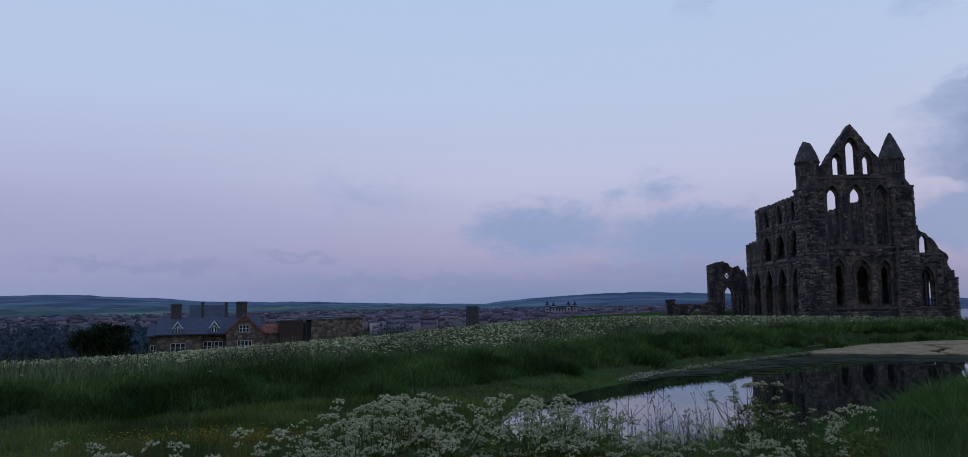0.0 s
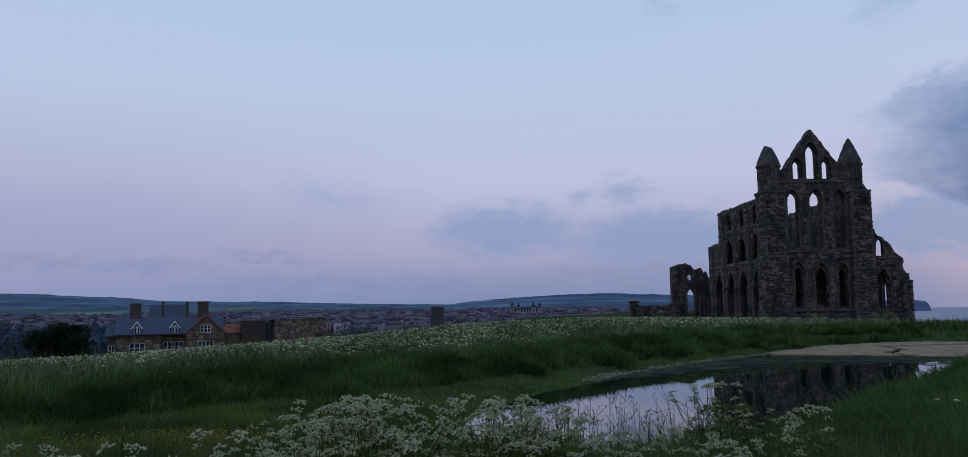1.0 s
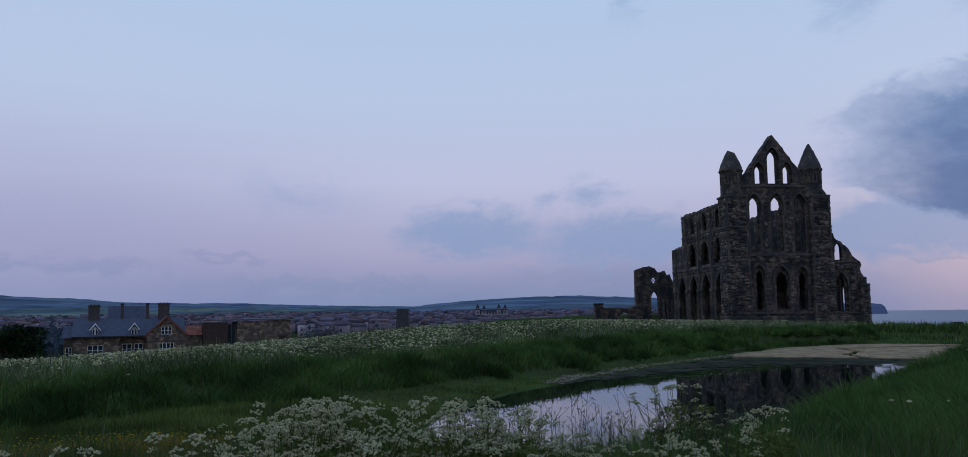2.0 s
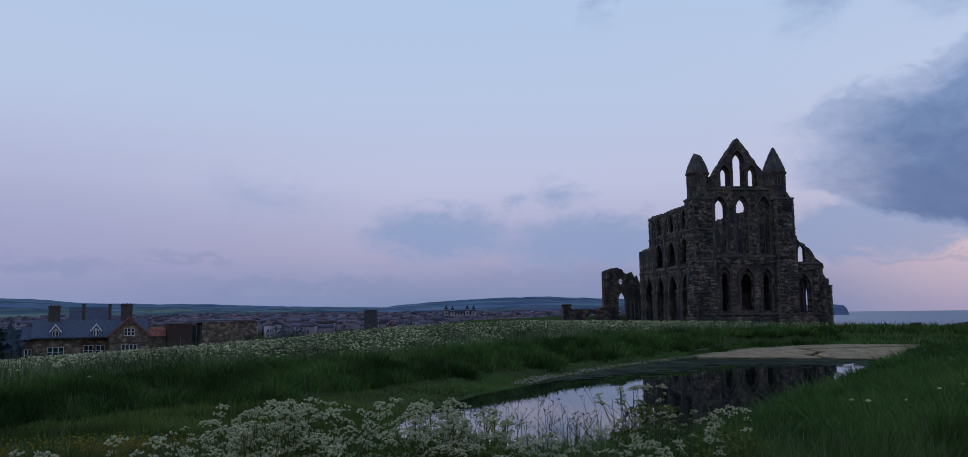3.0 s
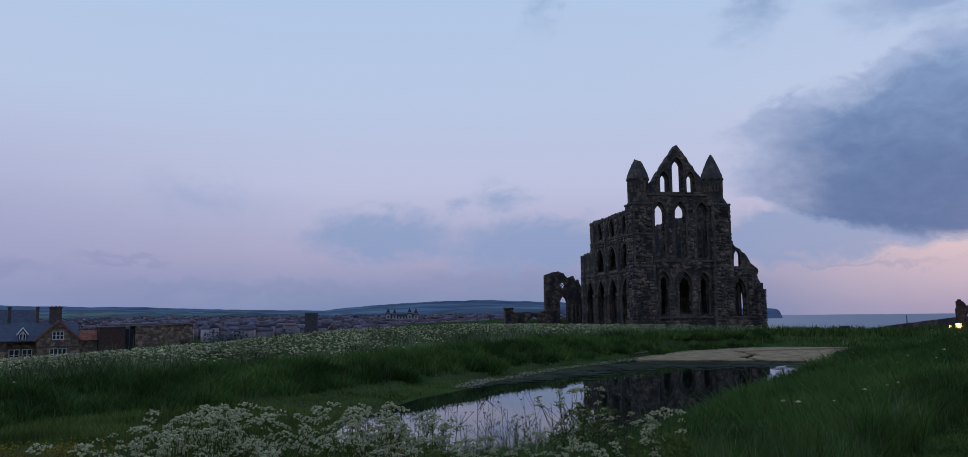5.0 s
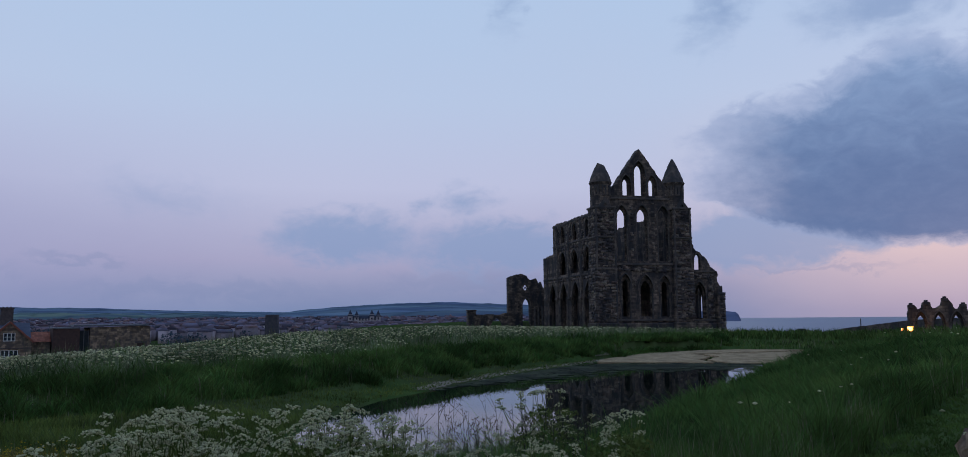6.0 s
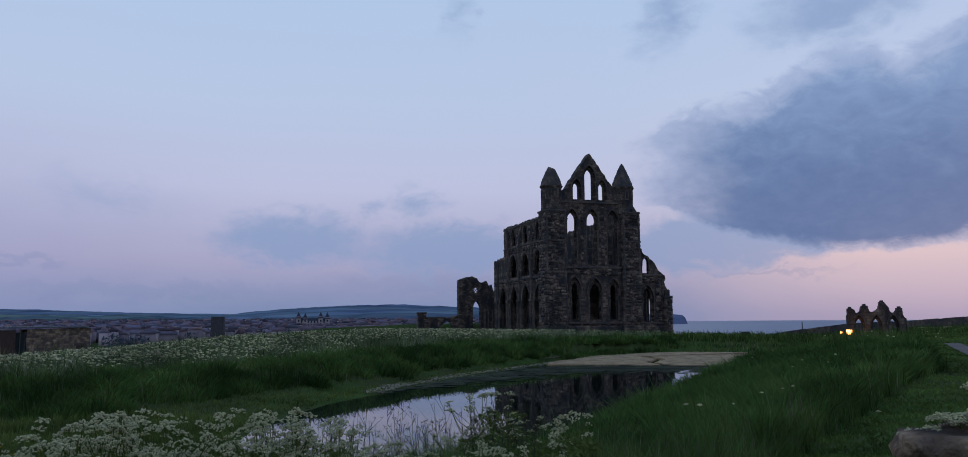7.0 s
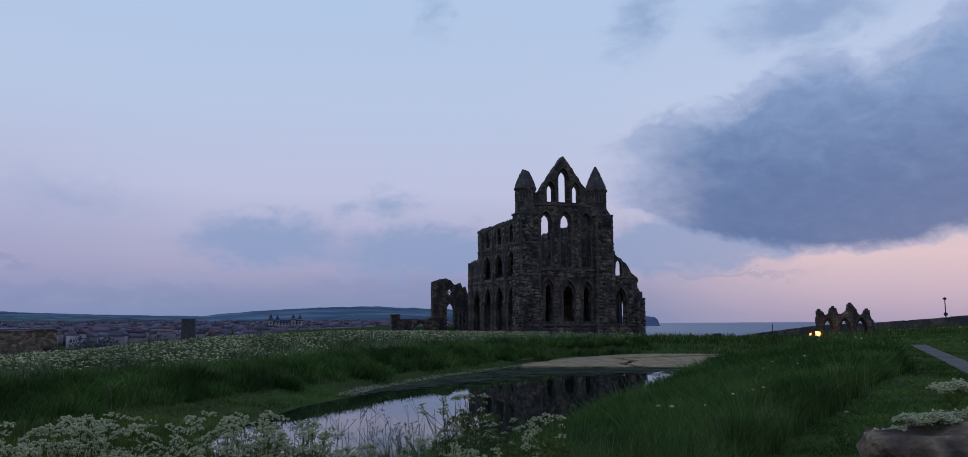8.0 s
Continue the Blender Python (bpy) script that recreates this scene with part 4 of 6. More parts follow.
hill("backdrop_headland", 8.0, 12.1, 2600, 2750, -18, [(8, 0.25), (11.2, 0.22), (11.75, 0.17), (11.95, 0.0), (12.1, -0.42)], "grey sea cliff across the bay, haze put into its colour", 2, M_CLIFF, 0.6)


def town():
    """Rows of small houses across the river; walls in one mesh, roofs in another."""
    rnd = random.Random(7)
    wv, wf, rv, rf = [], [], [], []
    for _ in range(4200):
        az = rnd.uniform(-56, -1)
        r = 470 * (1500 / 470) ** (rnd.random() ** 0.75)
        if az < -33 and (r < 620 or rnd.random() < 0.5):
            continue
        x, y = r * math.sin(radians(az)), r * math.cos(radians(az))
        z = float(height([(x, y)])[0]) - 0.5
        w, d, h, q = rnd.uniform(4, 6.5), rnd.uniform(4.5, 10), rnd.uniform(4.5, 8), rnd.uniform(1.4, 2.4)
        t = radians(rnd.choice((10, 100, -35, 55)) + rnd.uniform(-8, 8))
        c, s = math.cos(t), math.sin(t)
        base = len(wv)
        for px, py, pz in ((-w, -d, 0), (w, -d, 0), (w, d, 0), (-w, d, 0), (-w, -d, 2 * h), (w, -d, 2 * h), (w, d, 2 * h), (-w, d, 2 * h)):
            px, py, pz = px / 2, py / 2, pz / 2
            wv.append((x + c * px - s * py, y + s * px + c * py, z + pz))
        wf += [tuple(base + k for k in f) for f in ((0, 1, 5, 4), (1, 2, 6, 5), (2, 3, 7, 6), (3, 0, 4, 7), (4, 5, 6, 7), (3, 2, 1, 0))]
        base = len(rv)
        for px, py, pz in ((-w - .6, -d, 0), (w + .6, -d, 0), (w + .6, d, 0), (-w - .6, d, 0), (0, -d, 2 * q), (0, d, 2 * q)):
            px, py, pz = px / 2, py / 2, pz / 2
            rv.append((x + c * px - s * py, y + s * px + c * py, z + h + 0.05 + pz))
        rf += [tuple(base + k for k in f) for f in ((0, 4, 5), (0, 5, 3), (1, 2, 5), (1, 5, 4), (0, 1, 4), (2, 3, 5), (3, 2, 1), (3, 1, 0))]
    tagged(quick("town_house_walls", wv, wf, M_TOWN), "crowded brick and rendered houses of the harbour town", "houses", kind="stuff")
    tagged(quick("town_roofs", rv, rf, M_ROOFS), "slate and red roofs of the harbour town", "roofs", kind="stuff")


town()


def on_ray(az, r):
    return r * math.sin(radians(az)), r * math.cos(radians(az))


def far_tower():
    x, y = on_ray(-19.9, 470)
    e = thing("stone_tower", pose(x, y, -10, 0, 0, 12), "squat dark stone church tower above the town", "tower")
    bm = bmesh.new()
    tube(bm, 0, 0, 0, 14.3, 5.2, 4.5, 4, math.pi / 4)
    part("tower_body", bm, M_SOOT, e)
    bm = bmesh.new()
    box(bm, -3.3, 3.3, -3.3, 3.3, 14.0, 14.7)
    part("parapet", bm, M_SOOT, e)


def prism_x(bm, profile, x0, x1):
    """A prism along x with a profile of (depth, height)."""
    ends = [[bm.verts.new((x, y, z)) for y, z in profile] for x in (x0, x1)]
    n = len(profile)
    for i in range(n):
        bm.faces.new((ends[0][i], ends[0][(i + 1) % n], ends[1][(i + 1) % n], ends[1][i]))
    bm.faces.new(ends[0][::-1])
    bm.faces.new(ends[1])


def far_hotel():
    x, y = on_ray(-13.7, 720)
    e = thing("grand_hotel", pose(x, y, -8, 0, 0, 13), "pale seaside hotel with four dark pointed turret roofs", "hotel")

    def add(name, f, mat, parent=e):
        bm = bmesh.new()
        f(bm)
        return part(name, bm, mat, parent)
    add("main_block", lambda bm: box(bm, -13, 13, -6, 6, 0, 9.8), M_CREAM)
    add("main_roof", lambda bm: prism_x(bm, [(-6.3, 9.8), (6.3, 9.8), (2, 12.6), (-2, 12.6)], -12.9, 12.9), M_DARKROOF)
    for u, h in ((-12, 13.5), (-6.5, 12.5), (6.5, 13.5), (12, 13)):
        tw = add("turret", lambda bm: box(bm, u - 2, u + 2, -7, -3, 0, h), M_CREAM)
        add("turret_roof", lambda bm: tube(bm, u, -5, h - 1.5, h + 4.0, 3.4, 0.15, 4, math.pi / 4), M_DARKROOF, tw)
        for k in range(3):
            add("window", lambda bm: box(bm, u - 0.6, u + 0.6, -7.06, -6.9, 3 + 3 * k, 4.7 + 3 * k), M_PANE, tw)
    for k in range(3):
        for u in (-9.5, -3.8, -1.2, 1.4, 4.0, 9.3):
            add("window", lambda bm: box(bm, u - 0.55, u + 0.55, -6.06, -5.9, 2 + 3.1 * k, 3.8 + 3.1 * k), M_PANE)


M_CREAM = material("cream_render", ((0.26, 0.24, 0.25), (0.36, 0.33, 0.33)), 0.4, 0.9, 0.0)
far_tower()
far_hotel()


def leaf_cloud(centres, n, size, seed, flat=0.8):
    """Leaf cards in clumps: centres are (x, y, z, radius); each leaf a bent quad."""
    rng = np.random.default_rng(seed)
    c = np.array(centres)
    pick = rng.choice(len(c), n, p=c[:, 3] ** 2 / (c[:, 3] ** 2).sum())
    d = rng.normal(size=(n, 3))
    d /= np.linalg.norm(d, axis=1)[:, None]
    rad = c[pick, 3] * rng.uniform(0.55, 1.05, n) ** 0.5
    pos = c[pick, :3] + d * rad[:, None] * np.array([1, 1, flat])
    u = rng.normal(size=(n, 3))
    u /= np.linalg.norm(u, axis=1)[:, None]
    v = np.cross(u, d + 0.3 * rng.normal(size=(n, 3)))
    v /= np.linalg.norm(v, axis=1)[:, None]
    s = (size * rng.uniform(0.6, 1.4, n))[:, None]
    verts = np.stack([pos - u * s, pos + v * s * 0.55, pos + u * s, pos - v * s * 0.55], 1).reshape(-1, 3)
    return verts, np.arange(4 * n).reshape(-1, 4)


def tree(name, x, y, z, w, h, seed, leaves, size, label):
    rnd = random.Random(seed)
    e = thing(name, pose(x, y, z), label, "tree")
    bm = bmesh.new()
    stick(bm, (0, 0, -0.3), (0.1, 0, h * 0.4), w * 0.06, w * 0.035, 8)
    tips = []
    for k in range(9):
        a, q = k * 2.4, rnd.uniform(0.25, 0.38)
        tip = (w * q * math.cos(a), w * q * math.sin(a), h * rnd.uniform(0.5, 0.8))
        stick(bm, (0.08, 0, h * rnd.uniform(0.2, 0.38)), tip, w * 0.025, w * 0.008, 6)
        tips.append(tip)
    part("trunk", bm, M_BARK, e)
    cs = [(tx + rnd.uniform(-.4, .4), ty, tz, w * rnd.uniform(0.13, 0.2)) for tx, ty, tz in tips]
    for k in range(26):
        a, q = rnd.uniform(0, 6.28), rnd.uniform(0, 0.4) ** 0.7 * 0.8
        zz = rnd.uniform(0.12, 0.9)
        lim = math.sqrt(max(0.05, 1 - ((zz - 0.45) / 0.58) ** 2))
        cs.append((w * q * lim * math.cos(a), w * q * lim * math.sin(a), h * zz, w * rnd.uniform(0.10, 0.17)))
    v, f = leaf_cloud(cs, leaves, size, seed)
    crown = quick("crown", v, f, M_TREE)
    crown.parent = e
    return e


HX, HY, HA = -122 * math.sin(radians(37.6)), 122 * math.cos(radians(37.6)), 37.6
HOUSE_M = pose(HX, HY, 0, 0, 0, HA)


def beside(s, back, z=0.0):
    return HOUSE_M @ Vector((s, back, z))


p = beside(-13.6, -4)
tree("oak_tree", p.x, p.y, -4.6, 8.6, 6.1, 3, 9000, 0.2, "dense dark round-crowned tree beside the house")


def far_woods():
    rnd = random.Random(11)
    cs = []
    for _ in range(620):
        az, r = rnd.uniform(-58, -38.5), rnd.uniform(150, 480)
        x, y = on_ray(az, r)
        z = float(height([(x, y)])[0])
        w = rnd.uniform(2.2, 4.2)
        for k in range(3):
            cs.append((x + rnd.uniform(-2, 2), y + rnd.uniform(-2, 2), z + w * rnd.uniform(0.3, 1.3), w * rnd.uniform(0.6, 0.9)))
    for k in range(1100):
        az, r = (rnd.uniform(-58, -3), rnd.uniform(380, 1500)) if k < 420 else (rnd.uniform(-58, -32), rnd.uniform(420, 1500))
        x, y = on_ray(az, r)
        w = rnd.uniform(3, 6)
        cs.append((x, y, float(height([(x, y)])[0]) + w * 0.6, w))
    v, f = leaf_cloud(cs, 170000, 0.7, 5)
    tagged(quick("woodland", v, f, M_WOOD_FAR), "woods and hedges down in the valley, leaf colour blued for haze", "woods", kind="stuff")


far_woods()
# ---------------------------------------------------------------- house and annexe
HOUSE = thing("stone_house", HOUSE_M, "warm stone house with slate roof, dormers and tall chimneys", "house")


def add_to(owner, name, f, mat, label=""):
    bm = bmesh.new()
    f(bm)
    return part(name, bm, mat, owner, label)


def window(owner, x0, x1, z0, z1, y, cols, rows=2):
    """A sash window: a white frame with glazing bars, and its panes."""
    def bars(bm):
        t = 0.07
        for x in (x0, x1 - t):
            box(bm, x, x + t, y - 0.06, y + 0.06, z0, z1)
        for z in (z0, z1 - t):
            box(bm, x0 + t, x1 - t, y - 0.06, y + 0.06, z, z + t)
        for k in range(1, cols):
            x = x0 + (x1 - x0) * k / cols
            box(bm, x - 0.05, x + 0.05, y - 0.05, y + 0.05, z0 + t, z1 - t)
        for k in range(1, rows):
            z = z0 + (z1 - z0) * k / rows
            box(bm, x0 + t, x1 - t, y - 0.04, y + 0.04, z - 0.025, z + 0.025)
    w = add_to(owner, "window", bars, M_WHITE, "white-painted sash window")
    for k in range(cols):
        a, b = x0 + (x1 - x0) * k / cols, x0 + (x1 - x0) * (k + 1) / cols
        add_to(w, "pane", lambda bm: box(bm, a + 0.06, b - 0.06, y + 0.01, y + 0.025, z0 + 0.08, z1 - 0.08), M_PANE)
    return w


def house():
    base = -4.6

    def rect(x0, x1, z0, z1):
        return [(x0, z0), (x1, z0), (x1, z1), (x0, z1)]
    add_to(HOUSE, "front_wall", lambda bm: slab(bm, rect(-7.0, -1.4, base, 0.0), [rect(-5.34, -3.37, -2.6, -1.25)], 0.0, 0.4), M_HOUSE)
    window(HOUSE, -5.34, -3.37, -2.6, -1.25, 0.15, 3)
    add_to(HOUSE, "recessed_wall", lambda bm: slab(bm, rect(-1.4, 2.0, base, 0.0), [rect(-1.05, 0.15, -2.6, -1.15), rect(0.45, 1.6, -2.6, -1.15)], 0.9, 1.3), M_HOUSE)
    window(HOUSE, -1.05, 0.15, -2.6, -1.15, 1.0, 2)
    window(HOUSE, 0.45, 1.6, -2.6, -1.15, 1.0, 2)
    add_to(HOUSE, "bay_wall", lambda bm: slab(bm, rect(-8.2, -7.0, base, -0.2), [rect(-8.0, -7.2, -3.0, -1.5)], 1.2, 1.6), M_HOUSE)
    window(HOUSE, -8.0, -7.2, -3.0, -1.5, 1.3, 2)
    gable = [(2.0, base), (7.05, base), (7.05, -0.1), (4.52, 2.3), (2.0, -0.1)]
    add_to(HOUSE, "gable_wall", lambda bm: slab(bm, gable, [rect(3.82, 5.18, 0.04, 1.1), rect(3.57, 5.54, -2.6, -1.1)], -0.6, -0.2), M_HOUSE)
    window(HOUSE, 3.82, 5.18, 0.04, 1.1, -0.45, 3)
    window(HOUSE, 3.57, 5.54, -2.6, -1.1, -0.45, 4)
    for s in (-1, 1):
        add_to(HOUSE, "bargeboard", lambda bm: slab(bm, [(4.52, 2.3), (4.52, 2.62), (4.52 + s * 2.95, -0.18), (4.52 + s * 2.62, -0.18)], [], -0.85, -0.62), M_VERGE, "red bargeboard")
        add_to(HOUSE, "gable_roof", lambda bm: slab(bm, [(4.52, 2.45), (4.52, 2.6), (4.52 + s * 2.8, -0.1), (4.52 + s * 2.68, -0.12)], [], -0.6, 4.0), M_SLATE)
    add_to(HOUSE, "string_band", lambda bm: box(bm, 2.0, 7.05, -0.66, -0.6, -0.95, -0.8), M_CHIMNEY)

    # ridge runs across the front: profile in depth and height
    add_to(HOUSE, "main_roof", lambda bm: prism_x(bm, [(-0.35, -0.02), (4.2, 2.38), (8.8, -0.02), (8.8, -0.2), (-0.35, -0.2)], -7.3, 7.0), M_SLATE)
    add_to(HOUSE, "bay_roof", lambda bm: prism_x(bm, [(0.9, -0.25), (4.2, 1.4), (8.5, -0.2)], -8.5, -7.3), M_SLATE)
    add_to(HOUSE, "back_walls", lambda bm: box(bm, -8.2, 7.0, 1.62, 8.4, base, -0.2), M_HOUSE)
    add_to(HOUSE, "rear_roof", lambda bm: prism_x(bm, [(6.0, 1.2), (8.6, 4.1), (9.6, 4.1), (12.5, 1.2)], -3.1, 2.05), M_SLATE)
    add_to(HOUSE, "gutter", lambda bm: box(bm, -7.2, 1.95, -0.5, -0.38, -0.2, -0.06), M_METAL)
    for x0, x1, y, z0, z1 in ((-5.5, -4.07, 4.0, 1.8, 4.2), (3.5, 5.0, 4.0, 1.6, 4.4)):
        c = add_to(HOUSE, "chimney", lambda bm: (box(bm, x0, x1, y - 0.4, y + 0.4, z0, z1 - 0.2), box(bm, x0 - .1, x1 + .1, y - .5, y + .5, z1 - .2, z1)), M_CHIMNEY, "broad brick chimney")
        for k in range(3):
            add_to(c, "chimney_pot", lambda bm: tube(bm, x0 + 0.3 + k * (x1 - x0 - 0.6) / 2, y, z1, z1 + 0.12, 0.13, 0.11, 8), M_CHIMNEY)
    for x in (-1.4, 1.9):
        add_to(HOUSE, "chimney", lambda bm: (box(bm, x, x + 0.38, 3.9, 4.3, 1.9, 4.25), box(bm, x - .07, x + .45, 3.83, 4.37, 4.25, 4.45)), M_CHIMNEY, "slim brick chimney stack")
    for x in (-4.43, 0.43):
        d = add_to(HOUSE, "dormer", lambda bm: slab(bm, [(x - 0.52, -0.1), (x + 0.52, -0.1), (x + 0.52, 0.95), (x, 1.6), (x - 0.52, 0.95)], [lancet(x, 0.76, 0.05, 1.25)], -0.1, 2.4), M_SLATE)
        for s in (-1, 1):
            add_to(d, "dormer_verge", lambda bm: slab(bm, [(x, 1.55), (x, 1.78), (x + s * 0.78, 0.72), (x + s * 0.6, 0.72)], [], -0.25, -0.1), M_WHITE)
            add_to(d, "casement", lambda bm: slab(bm, [(x + s * 0.02, 0.05), (x + s * 0.38, 0.05), (x + s * 0.38, 0.75), (x + s * 0.02, 1.2)], [[(x + s * 0.09, 0.14), (x + s * 0.31, 0.14), (x + s * 0.31, 0.7), (x + s * 0.09, 0.98)]], -0.04, 0.04), M_WHITE)
        add_to(d, "pane", lambda bm: box(bm, x - 0.35, x + 0.35, 0.06, 0.08, 0.05, 1.1), M_PANE)


house()


def annexe():
    low = thing("link_building", HOUSE_M, "low stone outbuilding with a red tiled roof", "outbuilding")
    add_to(low, "wall", lambda bm: box(bm, 7.08, 9.3, 1.0, 4.5, -4.4, -0.1), M_HOUSE)
    add_to(low, "tiled_roof", lambda bm: prism_x(bm, [(0.8, -0.15), (3.0, 1.15), (5.0, -0.1)], 7.08, 9.35), M_TILE)
    dark = thing("clad_entrance_block", HOUSE_M, "dark rust-brown metal-clad entrance block", "building")
    add_to(dark, "clad_wall", lambda bm: box(bm, 9.45, 12.6, -1.0, 5, -4.4, 1.55, 0.03), M_DARKCLAD)
    add_to(dark, "flat_roof", lambda bm: box(bm, 9.35, 12.65, -1.1, 5.1, 1.55, 1.68), M_LEAD)
    add_to(dark, "glass_screen", lambda bm: box(bm, 12.66, 13.85, 0.4, 0.5, -4.4, 1.25), M_PANE, "tall grey glazed screen")
    for x in (12.62, 13.25, 13.82):
        add_to(dark, "mullion", lambda bm: box(bm, x - 0.04, x + 0.04, 0.3, 0.39, -4.4, 1.3), M_LEAD)
    st = thing("stone_annexe", HOUSE_M, "long rubble-stone museum annexe with a flat roof", "building")
    add_to(st, "wall", lambda bm: slab(bm, [(13.95, -4.4), (21.6, -4.4), (21.6, 1.8), (13.95, 1.65)], [[(19.9, -2.2), (20.9, -2.2), (20.9, -0.6), (19.9, -0.6)]], 0.0, 0.5), M_HOUSE)
    add_to(st, "back_wall", lambda bm: box(bm, 13.95, 21.6, 0.52, 7, -4.4, 1.6), M_HOUSE)
    add_to(st, "flat_roof", lambda bm: box(bm, 11.9, 21.3, -0.3, 7.2, 1.82, 2.02, 0.03), M_LEAD, "thin grey overhanging roof slab")
    add_to(st, "door", lambda bm: box(bm, 19.92, 20.88, 0.2, 0.26, -2.2, -0.62), M_DARKCLAD)
    add_to(st, "lintel", lambda bm: box(bm, 19.6, 21.2, -0.06, 0.0, -0.6, -0.3), M_CHIMNEY)


annexe()
# ---------------------------------------------------------------- seaward field: arch fragment, floodlight, wall, lamp, path


def ground_z(x, y):
    return float(height([(x, y)])[0])


def arch_fragment():
    """A row of three broken pointed arches on piers."""
    e = thing("arch_fragment", pose(33.2, 75.3, 0, 0, 0, -16) @ Matrix.Diagonal((0.86, 1, 1, 1)), "low ruined row of three pointed stone arches on the grass", "ruin")
    base = ground_z(33.3, 75.3) - 0.25
    g = base + 0.25
    rim = [(-2.8, base), (2.8, base), (2.75, 2.4), (2.45, 2.75), (2.35, 3.25), (1.95, 3.3), (1.7, 2.95), (1.35, 2.95), (1.0, 3.55), (0.75, 3.85), (0.3, 3.8), (0.15, 3.3),
           (-0.35, 3.0), (-0.7, 3.05), (-0.85, 3.55), (-1.5, 3.5), (-1.6, 3.1), (-2.05, 2.95), (-2.3, 3.3), (-2.85, 3.25), (-2.95, 2.6)]
    rim = ragged(rim, 0.2, 0.075, 1.9, 21)
    mids = (-1.75, -0.1, 1.5)
    wall = add_to(e, "arcade_wall", lambda bm: (slab(bm, rim, [lancet(c, 1.15, base + 0.02, 2.75) for c in mids], -0.45, -0.1),
                                                slab(bm, rim, [lancet(c, 0.72, base + 0.02, 2.4) for c in mids], -0.098, 0.45)), M_STONE)
    for c in mids:
        add_to(wall, "arch_moulding", lambda bm: arch_band(bm, c, 1.15, g + 0.7, 2.75, 0.12, -0.55, -0.4), M_STONE_PLAIN)
    for c in (-2.6, -0.92, 0.7, 2.35):
        add_to(wall, "pier", lambda bm: (tube(bm, c, -0.4, base, g + 0.9, 0.28, 0.24, 8), tube(bm, c, -0.4, g + 0.9, g + 1.15, 0.26, 0.36, 8)), M_STONE_PLAIN)
    for c, zt in ((-2.58, 3.3), (-1.18, 3.55), (0.53, 3.85), (2.15, 3.3)):
        add_to(wall, "broken_block", lambda bm: box(bm, c - 0.3, c + 0.26, -0.5, 0.3, zt - 0.3, zt + 0.05, 0.05), M_FACING)
        add_to(wall, "finial_stump", lambda bm: box(bm, c - 0.17, c + 0.15, -0.35, 0.2, zt + 0.04, zt + 0.2, 0.05), M_FACING)


arch_fragment()


def floodlight():
    x, y = 30.1, 74.0
    z = ground_z(x, y) + 0.3
    e = thing("ground_floodlight", pose(x, y, z, 0, 0, 20), "lit amber floodlight standing in the grass", "floodlight")
    add_to(e, "stand", lambda bm: (stick(bm, (-0.2, 0, -0.1), (-0.2, 0, 0.35), 0.02, 0.02), stick(bm, (0.2, 0, -0.1), (0.2, 0, 0.35), 0.02, 0.02)), M_METAL)
    add_to(e, "housing", lambda bm: box(bm, -0.34, 0.34, -0.02, 0.18, 0.14, 0.6, 0.03), M_METAL)
    glow = bpy.data.materials.new("lamp_glow")
    glow.use_nodes = True
    b = glow.node_tree.nodes["Principled BSDF"]
    b.inputs["Emission Color"].default_value, b.inputs["Emission Strength"].default_value = (1.0, 0.30, 0.03, 1), 4.0
    add_to(e, "lens", lambda bm: box(bm, -0.32, 0.32, -0.06, -0.021, 0.16, 0.58, 0.01), glow, "glowing amber lens")
    side = thing("small_floodlight", pose(x - 0.75, y - 0.2, z + 0.12, 0, 0, 20), "small lit amber lamp beside the floodlight", "floodlight")
    add_to(side, "housing", lambda bm: box(bm, -0.13, 0.13, 0, 0.14, -0.2, 0.36, 0.02), M_METAL)
    add_to(side, "lens", lambda bm: box(bm, -0.1, 0.1, -0.04, -0.001, 0.14, 0.34, 0.01), glow, "glowing amber lens")
    lamp = bpy.data.lights.new("floodlight_lamp", "POINT")
    lamp.energy, lamp.color, lamp.shadow_soft_size = 45, (1.0, 0.42, 0.08), 0.15
    ob = new("floodlight_lamp", lamp)
    ob.location = (x, y - 0.35, z + 0.45)


floodlight()


